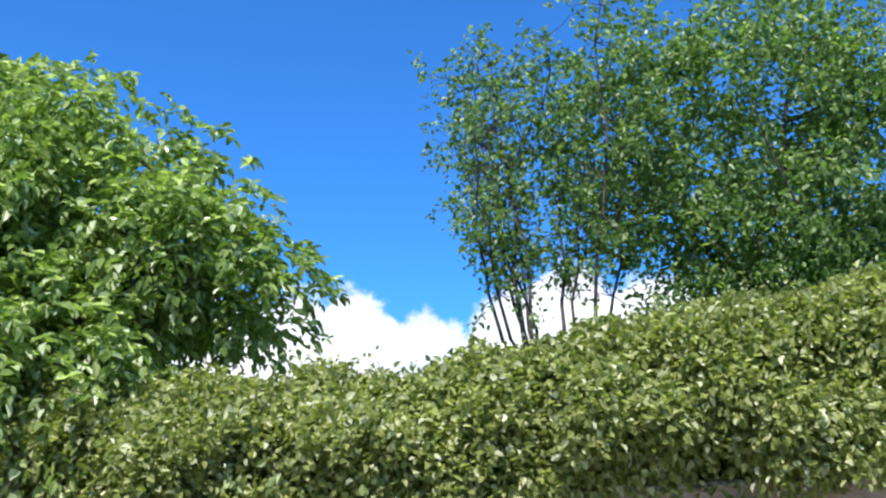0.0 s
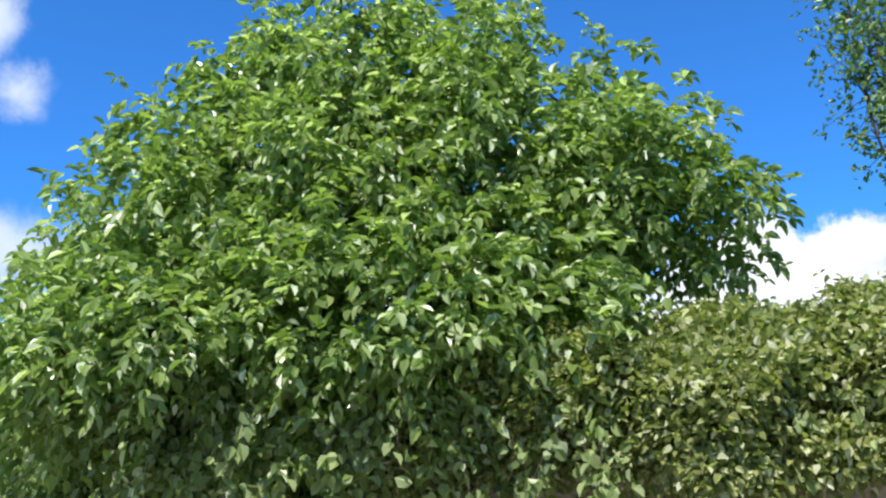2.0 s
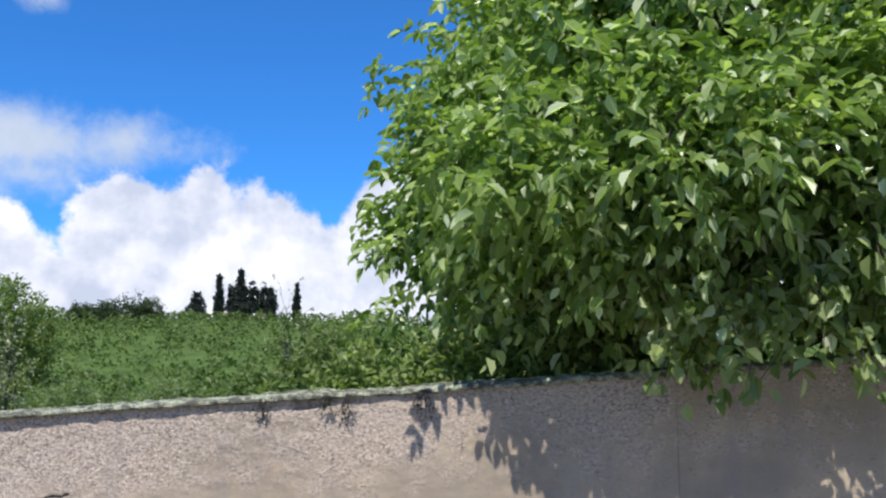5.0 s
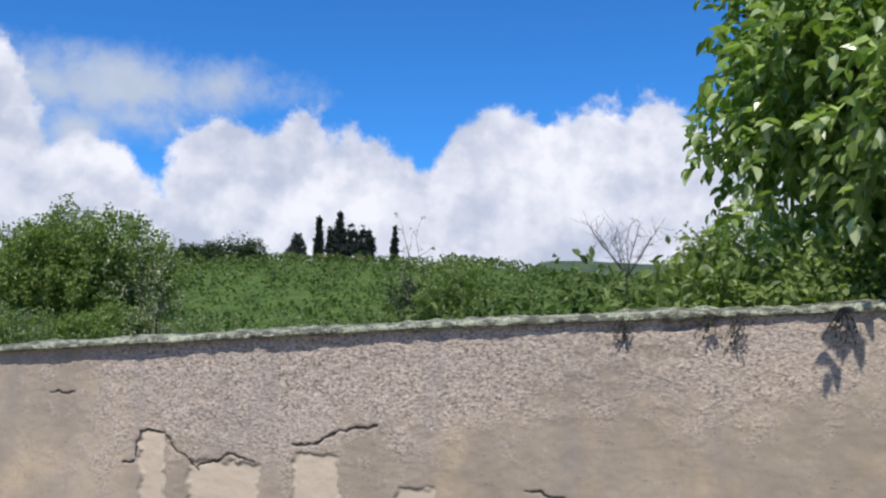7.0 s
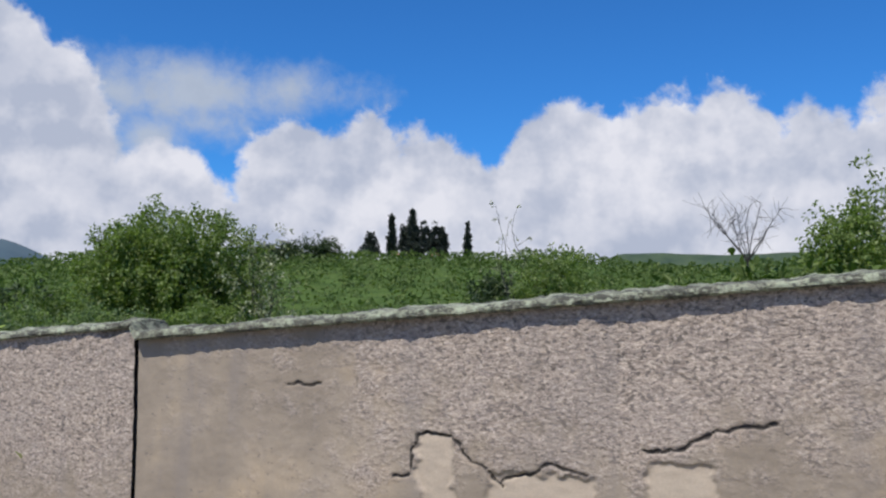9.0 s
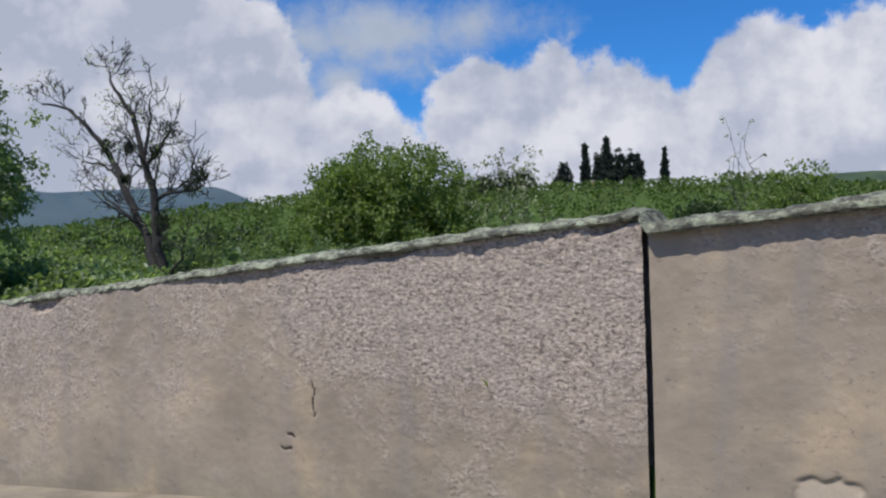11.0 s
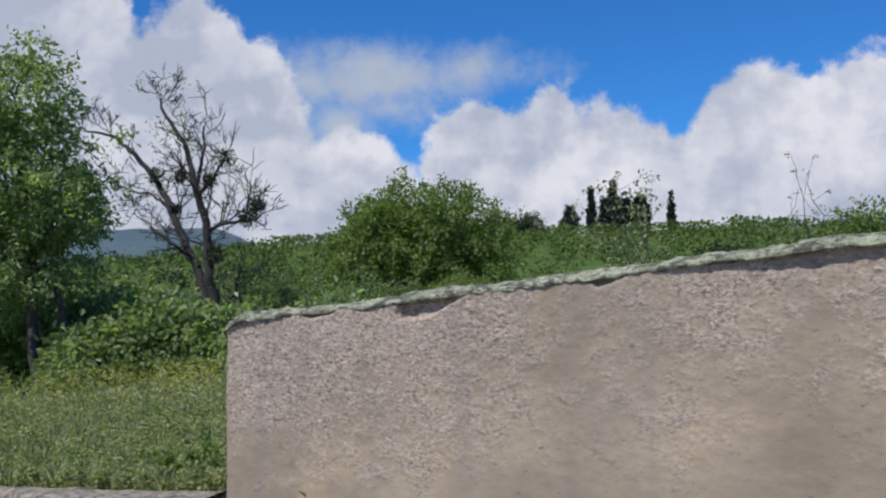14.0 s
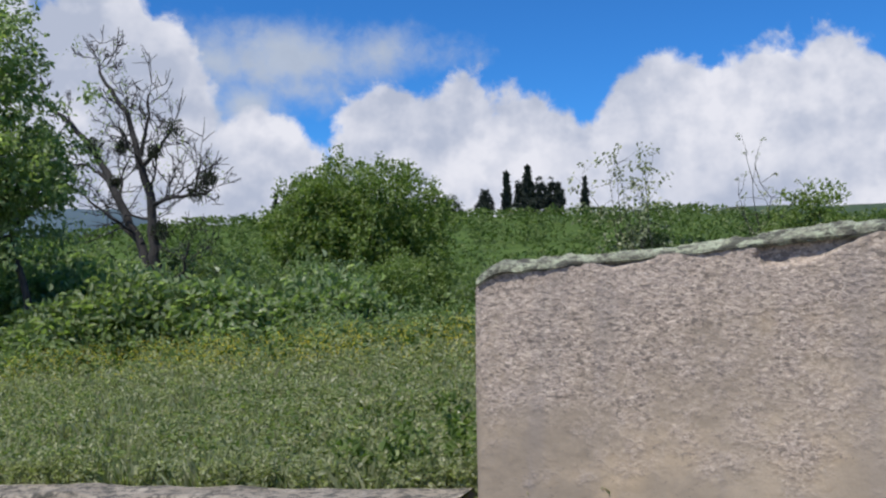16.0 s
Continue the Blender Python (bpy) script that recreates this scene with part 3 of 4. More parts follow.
def core(name, x0, x1):
    V, xs = [], np.linspace(x0, x1, 30)
    for x in xs:
        b, t = float(grade(x)) - 0.5, float(wall_top(x))
        V += [(x, 0.085, b), (x, 0.085, t), (x, 0.30, t), (x, 0.30, b)]
    F = [(i * 4 + j, (i + 1) * 4 + j, (i + 1) * 4 + (j + 1) % 4, i * 4 + (j + 1) % 4) for i in range(29) for j in range(4)]
    F += [(0, 1, 2, 3), (116, 119, 118, 117)]
    return quick_mesh(name, V, F, RUBBLE)


def coping(name, x0, x1, out, thick, step_x=0.02):
    """The cast coping: crumbled front edge, lumpy top, a slight fall to the back."""
    xs = np.arange(x0, x1, step_x)
    V, n = [], 11
    for x in xs:
        t = float(wall_top(x))
        a = noise.noise(Vector((x * 1.3, 1.0, 0))) + 0.5 * noise.noise(Vector((x * 7.0, 2.0, 0)))
        b = noise.noise(Vector((x * 2.1, 5.0, 0))) + 0.6 * noise.noise(Vector((x * 11.0, 6.0, 0))) + 0.4 * noise.noise(Vector((x * 31.0, 8.0, 0)))
        o = out(x) + 0.018 * a + 0.012 * b
        th = thick + 0.012 * b + 0.008 * a
        dz = 0.012 * a
        ring = [(0.05, 0.0), (-o + 0.02, 0.0), (-o, 0.012), (-o + 0.004 * b, th * 0.5), (-o + 0.012, th * 0.85), (-o + 0.05, th + 0.008 * b), (0.06, th + 0.018 + dz),
                (0.2, th + 0.015 - dz), (0.32, th), (0.36, th * 0.6), (0.355, 0.0)]
        for j, (y, z) in enumerate(ring):
            g = noise.noise(Vector((x * 13, y * 16, z * 30))) * 0.010 + noise.noise(Vector((x * 40, y * 40, z * 50))) * 0.006
            V.append((x, y + g * 0.6, t + dz * 0.5 + z + g))
    i = np.arange(len(xs) - 1)[:, None] * n
    j = np.arange(n)[None]
    F = np.stack([i + j, i + (j + 1) % n, i + n + (j + 1) % n, i + n + j], -1).reshape(-1, 4)
    ends = [tuple(range(n)), tuple(range(len(V) - 1, len(V) - 1 - n, -1))]
    return mesh_of(name, V, [tuple(f) for f in F[:, ::-1]] + ends, COPING, False)


def build_wall(name, x0, x1, res, out, thick, label):
    ob = thing(name, (x0, 0, float(grade(x0))), label, "wall", kind="structure")
    under("render_coat", render_coat("render_coat", x0, x1, res), ob, "cracked grey-beige cement render")
    under("core", core("core", x0 + 0.1 if x0 < 1 else x0 + 0.003, x1 - 0.003), ob)
    under("coping", coping("coping", x0 + 0.05 if x0 < 1 else x0 - 0.02, x1 + 0.005, out, thick), ob, "lichen-covered concrete coping")
    return ob


build_wall("wall_1", 0.0, 7.615, 0.017, lambda x: float(np.interp(x, [3.2, 4.4], [0.012, 0.045])), 0.055, "old rendered boundary wall, plain lower stretch with rounded free end")
build_wall("wall_2", 7.637, 17.5, 0.017, lambda x: float(np.interp(x, [7.6, 9.5, 13.0, 15.0, 17.5], [0.095, 0.08, 0.07, 0.045, 0.045])), 0.06, "old rendered boundary wall with pebbly coat, cracks and flaked patches")
build_wall("wall_3", 17.5, 36.0, 0.06, lambda x: 0.06, 0.06, "old rendered boundary wall overgrown with climbing plants")


# ---- the overgrown stretch ----
def hedge_top(x):
    return np.interp(x, [15.4, 17.6, 19.2, 20.6, 22.4, 26.2, 27.4, 29.3, 34], [2.4, 2.6, 3.1, 3.6, 3.95, 4.15, 4.6, 5.0, 5.4])


def build_hedge():
    ob = thing("climbing_hedge", (24, 0, float(wall_top(24))), "dense yellow-green climber spilling over the wall top", "hedge")
    n = 3700
    x = rng.uniform(20.0, 35, n)
    top = hedge_top(x) + np.array([0.32 * noise.noise(Vector((a * 0.9, 0, 9))) + 0.18 * noise.noise(Vector((a * 3.1, 0, 5))) for a in x])
    low = wall_top(x) - np.array([0.1 + 0.5 * noise.noise(Vector((a * 0.8, 3, 1))) for a in x]) + np.interp(x, [20.0, 23.0, 26.2, 27.6], [0.3, 0.05, 0.08, 0.34])
    s = rng.uniform(0, 1, n)
    ang = s * 2.6 - 0.35
    mid, half = (top + low) / 2, (top - low) / 2
    deep = 0.5 + np.array([0.7 * noise.noise(Vector((a * 0.9, b * 3, 2))) + 0.6 * noise.noise(Vector((a * 2.2, b * 6, 4))) for a, b in zip(x, s)])
    deep = deep * np.interp(x, [20.0, 21.5, 23.0], [0.35, 0.55, 1.0])
    P = np.stack([x, 0.15 - np.cos(ang - 0.4) * deep, mid + np.sin(np.clip(ang - 0.6, -1.57, 1.57)) * half], 1)
    out = unit(np.stack([rng.normal(0, 0.3, n), -np.cos(ang - 0.4), np.sin(ang - 0.6) + 0.25], 1))
    foot = wall_top(x) - 0.1
    inner = np.stack([x, rng.uniform(0.15, 0.6, n), foot + (top - foot) * rng.uniform(0.0, 0.8, n)], 1)
    P, out = np.concatenate([P, inner[:1500]]), np.concatenate([out, out[:1500]])
    Q, o = leafy(P, out, 46, 0.36, 0.1)
    under("foliage", leaf_mesh("foliage", Q, o, 0.095, VINE, 0.62, 0.35, 0.7, 0.7), ob, kind="stuff")
    limbs = []
    for k in range(60):
        a = rng.uniform(20.2, 33)
        z = float(wall_top(a))
        b = a + rng.normal(0, 0.6)
        limbs.append((wavy((a, 0.2, z - 0.1), (b, rng.uniform(-0.5, 0.3), float(hedge_top(b)) + rng.uniform(-0.3, 0.2)), 7, 0.12), 0.012, 0.004))
    under("stems", limbs_mesh("stems", limbs, BARK, 5), ob, kind="stuff")
    # sprays that stand above the top
    sprays, pts, outs = [], [], []
    for k in range(70):
        a = rng.uniform(20.6, 33)
        z = float(hedge_top(a))
        tip = np.array((a + rng.normal(0, 0.25), rng.uniform(-0.4, 0.5), z + rng.uniform(0.12, 0.5)))
        p = wavy((a, 0.1, z - 0.25), tip, 6, 0.08)
        sprays.append((p, 0.006, 0.002))
        for q in p[2:]:
            for _ in range(5):
                pts.append(q + rng.normal(0, 0.03, 3)), outs.append(unit(rng.normal(0, 1, 3)))
    under("spray", limbs_mesh("spray", sprays, BARK, 4), ob, kind="stuff")
    under("spray_leaves", leaf_mesh("spray_leaves", np.array(pts), np.array(outs), 0.07, VINE, 0.55), ob, kind="stuff")


build_hedge()


def hanging_vine(x, y, z, length, leaf):
    """A trailing shoot with large pale leaves that hangs over the coping."""
    ob = thing("hanging_vine", (x, y, z), "trailing vine shoot with large pale leaves over the coping", "vine", "vines over the wall")
    limbs, P, O = [], [], []
    for k in range(7):
        a = np.array((x + rng.normal(0, 0.3), 0.1, z + rng.uniform(0.0, 0.4)))
        b = np.array((x + rng.normal(0, 0.5), y + rng.normal(0, 0.2), z - length * rng.uniform(0.4, 1.0)))
        p = wavy(a, b, 9, 0.05, 0.25)
        limbs.append((p, 0.007, 0.003))
        for q in p[2:]:
            for _ in range(4):
                P.append(q + rng.normal(0, 0.06, 3)), O.append(unit(np.array((rng.normal(0, 0.7), -0.5, -0.6))))
    under("stem", limbs_mesh("stem", limbs, BARK, 4), ob)
    under("leaves", leaf_mesh("leaves", np.array(P), np.array(O), leaf * 0.85, TRAILER, 0.7, 0.5, 0.5, 0.55), ob, kind="stuff")


for x, y, z, length, leaf in ((18.5, -0.85, 2.95, 0.65, 0.16), (19.2, -0.85, 3.05, 0.75, 0.17), (17.5, -0.75, 2.85, 0.5, 0.14), (18.0, -0.8, 3.15, 0.5, 0.15), (18.9, -0.9, 3.4, 0.55, 0.16), (19.8, -0.9, 3.35, 0.6, 0.15), (20.9, -0.65, 3.2, 0.75, 0.15), (22.0, -0.7, 3.3, 0.8, 0.15), (20.2, -0.6, 3.3, 0.5, 0.16),
                              (23.4, -0.7, 3.4, 0.7, 0.14), (25.0, -0.7, 3.5, 0.6, 0.14)):
    hanging_vine(x, y, z, length, leaf)


def hanging_weed(x, length):
    """A dead tuft rooted under the coping."""
    z = float(wall_top(x)) + 0.03
    ob = thing("hanging_weed", (x, -0.09, z), "dry dark weed tuft hanging under the coping", "weed")
    limbs = [(wavy((x + rng.normal(0, 0.02), -0.1, z), (x + rng.normal(-0.05, 0.05), -0.06, z - length * rng.uniform(0.5, 1)), 6, 0.1), 0.004, 0.002) for k in range(9)]
    under("stalks", limbs_mesh("stalks", limbs, DARKBARK, 4), ob, kind="stuff")
    P = np.concatenate([p[2:] for p, a, b in limbs])
    under("leaves", leaf_mesh("leaves", P, unit(rng.normal(0, 1, P.shape) + np.array((0, -0.1, -0.9))), 0.035, MISTLE, 0.4), ob, kind="stuff")


for x, length in ((13.95, 0.2), (14.55, 0.15), (14.75, 0.26), (15.4, 0.24)):
    hanging_weed(x, length)


def build_wall_growth():
    """Low leafy growth that peeps over the coping under the walnut."""
    ob = thing("low_creeper", (15.3, 0.5, float(wall_top(15.3)) - 0.6), "low leafy growth peeping over the coping under the walnut", "creeper")
    n = 230
    x = 13.5 + 4.0 * rng.random(n) ** 0.7
    up = np.interp(x, [13.5, 14.4, 15.5, 17.5], [0.06, 0.22, 0.5, 0.7])
    P = np.stack([x, rng.uniform(0.38, 0.9, n), wall_top(x) - 0.25 + (up + 0.25) * rng.random(n)], 1)
    out = unit(rng.normal(0, 0.6, (n, 3)) + np.array((-0.2, -0.6, 0.5)))
    Q, o = leafy(P, out, 26, 0.24, 0.05)
    under("foliage", leaf_mesh("foliage", Q, o, 0.085, BUSH, 0.55, 0.3), ob, kind="stuff")
    limbs = [(wavy((a, 0.6, land_z(a, 0.6) - 0.05), (a + rng.normal(0, 0.2), 0.6, float(wall_top(a)) + 0.1), 6, 0.08), 0.012, 0.005) for a in np.linspace(13.8, 17.3, 12)]
    under("stems", limbs_mesh("stems", limbs, BARK, 5), ob, kind="stuff")


build_wall_growth()


def build_walnut():
    blobs = [(18.8, 1.9, 5.7, 3.3, 2.7, 2.6), (20.7, 2.3, 6.7, 2.0, 2.0, 1.9), (16.5, 2.2, 4.7, 1.6, 1.7, 1.6), (21.6, 2.0, 6.1, 1.5, 1.8, 0.8), (22.4, 1.8, 6.1, 1.1, 1.1, 0.6), (23.2, 1.8, 5.6, 0.6, 0.8, 0.4), (17.7, 0.1, 3.8, 1.7, 0.8, 0.65),
             (19.8, 0.1, 4.3, 2.0, 1.2, 1.2), (15.8, 0.5, 3.75, 0.8, 0.7, 0.45), (17.3, 2.5, 6.0, 1.4, 1.6, 1.2), (20.9, 0.8, 4.9, 1.0, 0.9, 0.6), (21.5, 0.6, 4.7, 0.9, 0.8, 0.5), (16.1, 1.2, 4.8, 0.9, 0.9, 0.8), (16.7, 1.6, 3.5, 1.1, 1.0, 0.8), (15.9, 3.0, 3.6, 0.9, 0.9, 0.7), (15.6, 3.4, 4.7, 0.9, 1.0, 0.9), (16.0, 3.8, 6.5, 1.0, 1.2, 1.0),
             (15.6, 2.0, 5.7, 0.8, 1.0, 1.0), (15.5, 1.8, 4.6, 0.7, 0.9, 0.7), (15.2, 1.3, 3.9, 0.6, 0.5, 0.4), (17.3, 2.3, 7.4, 1.1, 1.2, 1.0), (19.3, 2.3, 8.0, 1.5, 1.5, 1.1),
             (16.7, -0.5, 4.2, 1.0, 0.9, 0.7), (16.9, -1.0, 4.0, 0.8, 0.6, 0.5), (17.9, -0.9, 4.2, 1.0, 0.7, 0.5), (19.3, -0.5, 4.3, 1.1, 0.6, 0.5), (18.6, 0.1, 3.3, 1.2, 0.5, 0.4), (17.2, 0.2, 3.2, 0.9, 0.5, 0.35), (20.3, 0.0, 3.6, 0.8, 0.6, 0.5)]
    root = (18.2, 2.3, land_z(18.2, 2.3) - 0.1)
    tree("walnut_tree", "broad walnut tree with large glossy leaves leaning over the wall", root, (18.3, 2.0, 3.7), blobs, 1900, 8, 0.15, WALNUT, BARK, 0.2,
         0.5, 0.12, 90, 0.42, 0.5, 0.3, rough=0.16, jitter=0.32, pairs=3)


build_walnut()


def build_locusts():
    blobs = [(31.2, 5.6, 10.2, 2.9, 2.2, 2.7), (28.9, 5.4, 9.3, 1.7, 1.6, 2.1), (33.2, 5.0, 8.6, 2.2, 2.0, 2.4), (30.6, 5.2, 7.5, 2.2, 1.6, 0.9), (30.9, 5.2, 6.4, 1.7, 1.3, 0.8), (33.0, 5.0, 6.6, 2.2, 1.5, 1.1)]
    tree("locust_tree", "dense dark green tree behind the overgrown wall", (31.1, 5.8, land_z(31.1, 5.8)), (31.0, 5.6, 6.4), blobs, 1050, 40, 0.13, LOCUST, DARKBARK, 0.16,
         0.5, 0.1, 70, 0.35, 0.55, 0.3, rough=0.38)
    ob = thing("young_tree", (27.6, 5.0, land_z(27.6, 5)), "slender many-stemmed young tree with sparse small leaves", "tree")
    limbs, tips = [], []
    for k in range(12):
        a = np.array((27.6 + rng.normal(0, 0.12), 5.0 + rng.normal(0, 0.15), land_z(27, 5)))
        top = np.array((27.4 + rng.uniform(-1.5, 1.4), 5.0 + rng.normal(0, 0.7), rng.uniform(8.3, 11.0)))
        p = wavy(a, top, 14, 0.05)
        limbs.append((p, 0.05, 0.01))
        for i in range(8, 14):
            for _ in range(5):
                t = p[i] + unit(rng.normal(0, 1, 3) + np.array((0, 0, 0.5))) * rng.uniform(0.3, 0.8)
                limbs.append((wavy(p[i], t, 5, 0.1), 0.010, 0.003))
                tips.append(t)
    under("stem", limbs_mesh("stem", limbs, DARKBARK, 5), ob)
    T = np.array(tips)
    Q, o = leafy(T, unit(rng.normal(0, 1, T.shape)), 20, 0.3, 0.05)
    under("crown", leaf_mesh("crown", Q, o, 0.10, LOCUST, 0.6, 0.3), ob, kind="stuff")


build_locusts()


# ---- the meadow's trees ----
def build_bare_tree():
    bx, by = -31.5, 28.5
    ob = thing("bare_tree", (bx, by, land_z(bx, by)), "half-dead leafless tree with dark mistletoe balls", "tree")
    limbs, ends = [], []

    def grow(a, d, L, r, level):
        b = a + d * L
        p = wavy(a, b, 7, 0.07, 0.03)
        limbs.append((p, max(r, 0.022), max(r * 0.62, 0.012)))
        if level == 0:
            ends.append(b)
            return
        for k in range(3):
            q = p[rng.integers(3, 7)] if k else p[-1]
            nd = unit(d * (1.15 if k == 0 else 0.55) + rng.normal(0, 0.55, 3) + np.array((0, 0, 0.22)))
            grow(q, nd, L * rng.uniform(0.58, 0.8), r * 0.6, level - 1)

    z0 = land_z(bx, by)

    def lean(x, z):
        return bx + (x - bx) * 0.92 - 0.075 * (z - z0), z0 + (z - z0) * 0.96

    def main_limb(way, r0, r1, level):
        """A main limb through given places (x, z), with random side branches."""
        way = np.array([(*lean(x, z), by + 0.25 * math.sin(3.0 * i)) for i, (x, z) in enumerate(way)])[:, (0, 2, 1)]
        u = np.linspace(0, len(way) - 1, len(way) * 4)
        p = np.stack([np.interp(u, np.arange(len(way)), way[:, c]) for c in range(3)], 1) + rng.normal(0, 0.045, (len(u), 3))
        limbs.append((p, r0 * 1.75, r1 * 1.9))
        ends.append(p[-1])
        for i in range(int(len(p) * 0.35), len(p)):
            d = unit(p[min(i + 1, len(p) - 1)] - p[i - 1])
            f = i / len(p)
            if rng.random() < (0.55 if level == 3 else 0.9):
                nd = unit(d * 0.5 + rng.normal(0, 0.6, 3) + np.array((0, 0, 0.15)))
                grow(p[i], nd, rng.uniform(0.8, 1.9) * (1.25 - 0.6 * f), (r0 + (r1 - r0) * f) * 0.6, level)

    main_limb([(-31.4, z0 - 0.1), (-31.6, 0.8), (-32.0, 2.2), (-32.6, 3.9), (-33.8, 6.3), (-35.5, 8.8), (-37.3, 10.6), (-39.3, 11.9), (-41.5, 12.4)], 0.2, 0.03, 3)
    main_limb([(-31.2, z0 - 0.1), (-31.3, 1.5), (-31.5, 3.7), (-31.8, 6.5), (-32.2, 8.5), (-33.3, 10.9), (-34.5, 12.7), (-35.2, 13.6)], 0.2, 0.025, 3)
    main_limb([(-32.2, 8.5), (-31.6, 9.9), (-31.3, 11.6)], 0.07, 0.02, 2)
    main_limb([(-32.0, 8.0), (-30.9, 8.8), (-29.9, 9.6)], 0.07, 0.03, 2)
    main_limb([(-31.7, 5.8), (-30.2, 6.2), (-28.4, 6.2), (-27.4, 6.4)], 0.07, 0.025, 2)
    main_limb([(-28.6, 6.2), (-28.3, 7.2), (-27.9, 8.0)], 0.035, 0.015, 1)
    main_limb([(-32.5, 3.9), (-34.5, 5.4), (-37.0, 6.8)], 0.08, 0.02, 2)
    main_limb([(-34.4, 7.2), (-36.2, 8.2), (-38.2, 8.6)], 0.06, 0.02, 2)
    main_limb([(-31.4, 1.2), (-29.8, 2.4), (-29.2, 3.8)], 0.06, 0.02, 2)
    under("trunk", limbs_mesh("trunk", limbs, GREYBARK, 5), ob)
    balls = [(-29.9, 28.5, 9.7, 0.5), (-28.4, 28.5, 6.4, 0.5), (-27.6, 28.5, 7.0, 0.4), (-31.2, 28.5, 8.6, 0.32), (-33.6, 28.5, 9.0, 0.3), (-35.6, 28.5, 9.2, 0.5), (-34.2, 28.5, 7.2, 0.3), (-31.0, 28.5, 4.6, 0.5)]
    for x, y, z, r in balls:
        x, z = lean(x, z)
        k = int(np.argmin([np.linalg.norm(e - np.array((x, y, z))) for e in ends]))
        branch = under("branch", limbs_mesh("branch", [(wavy(ends[k], (x, y, z), 6, 0.05), 0.05, 0.03)], GREYBARK, 5), ob)
        n = 260
        d = unit(rng.normal(0, 1, (n, 3)))
        P = np.array((x, y, z)) + d * r * rng.uniform(0.2, 1, (n, 1))
        under("mistletoe", leaf_mesh("mistletoe", P, d, 0.2, MISTLE, 0.3, 0.0), branch, "dark round mistletoe ball", kind="stuff")
    ob.location.x += 0.65
    E = np.array(ends)
    Q, o = leafy(E[rng.permutation(len(E))[:260]], unit(rng.normal(0, 1, (min(260, len(E)), 3))), 4, 0.4)
    under("sparse_leaves", leaf_mesh("sparse_leaves", Q, o, 0.14, DARKLEAF, 0.5), ob, kind="stuff")


build_bare_tree()

tree("meadow_tree", "tall leafy tree with two dark stems at the meadow's edge", (-18.9, 11.0, land_z(-18.9, 11.0) - 0.1), (-19.7, 11.0, 2.6),
     [(-20.3, 11.0, 5.4, 2.4, 2.4, 2.6), (-20.1, 10.8, 7.6, 1.7, 1.7, 1.8), (-18.9, 11.4, 4.4, 1.4, 1.5, 1.2), (-22.3, 10.4, 4.6, 1.8, 1.8, 1.8), (-20.0, 10.9, 3.0, 1.8, 1.5, 0.9), (-20.9, 11.6, 1.9, 1.3, 1.2, 0.7), (-23.4, 10.6, 6.8, 1.7, 1.7, 1.7)], 720, 40, 0.17, MEADOWLEAF, DARKBARK, 0.19,
     0.55, 0.12, 70, 0.5, 0.5, rough=0.34)


second = thing("leaning_stem", (-18.2, 11.3, land_z(-18.2, 11.3)), "thin dark leaning tree stem beside the meadow tree", "tree")
under("trunk", limbs_mesh("trunk", [(wavy((-18.2, 11.3, land_z(-18.2, 11.3) - 0.1), (-19.3, 11.2, 5.0), 10, 0.04), 0.13, 0.05)], DARKBARK), second)
P2, D2 = crown_points([(-19.0, 11.4, 4.6, 1.3, 1.2, 1.1)], 70)
Q2, O2 = leafy(P2, D2, 36, 0.45, 0.1)
under("crown", leaf_mesh("crown", Q2, O2, 0.14, MEADOWLEAF, 0.5), second, kind="stuff")


def bush(x, y, r, h, mat, name, label, leaf=0.2, clumps=200, per=30, category="bush", group="", base=None, rough=0.3):
    z = land_z(x, y) if base is None else base
    blobs = [(x, y, z + h * 0.48, r * 0.85, r * 0.8, h * 0.5)]
    for k in range(4):
        a = rng.uniform(0, 2 * math.pi)
        s = rng.uniform(0.4, 0.6)
        blobs.append((x + math.cos(a) * r * 0.5, y + math.sin(a) * r * 0.5, z + h * rng.uniform(0.25, 0.55), r * s, r * s, h * rng.uniform(0.25, 0.4)))
    return tree(name, label, (x, y, z - 0.1), (x, y, z + h * 0.25), blobs, clumps, per, leaf, mat, DARKBARK, 0.03 * h * 0.5 + 0.03, leaf * 3.2, leaf * 0.4, 24, 0.4,
                0.55, 0.2, group, category, rough)


bush(-44.3, 67.0, 9.6, 15.0, BUSH, "round_tree", "big rounded bright green tree beyond the meadow", 0.34, 1900, 34, "tree", rough=0.1)
bush(-35.5, 60.0, 3.8, 5.0, BUSH, "round_bush", "light green bush beside the big rounded tree", 0.3, 260, 30)
bush(-58.0, 66.0, 5.0, 7.4, SCRUB, "round_bush", "dull green thicket bush beyond the meadow", 0.34, 240, 30)
bush(14.4, 41.0, 3.9, 6.6, BUSH, "leafy_bush", "light green bush showing over the wall", 0.22, 540, 30)
bush(10.4, 44.0, 2.4, 2.6, SCRUB, "leafy_bush", "low green bush showing over the wall", 0.22, 160, 30)
bush(-4.9, 56.0, 3.2, 6.8, BUSH, "leafy_bush", "yellow-green bush with a twiggy top", 0.24, 340, 30)
for x, y, r, h in ((13.3, 3.2, 1.0, 1.6), (12.0, 5.0, 1.3, 1.5), (14.4, 2.4, 0.8, 1.7), (10.6, 6.5, 1.4, 1.3)):
    bush(x, y, r, h, (BUSH, SCRUB)[rng.integers(0, 2)], "low_shrub", "low yellow-green shrub in the growth behind the wall", 0.12, 120, 30, group="shrubs behind the wall")
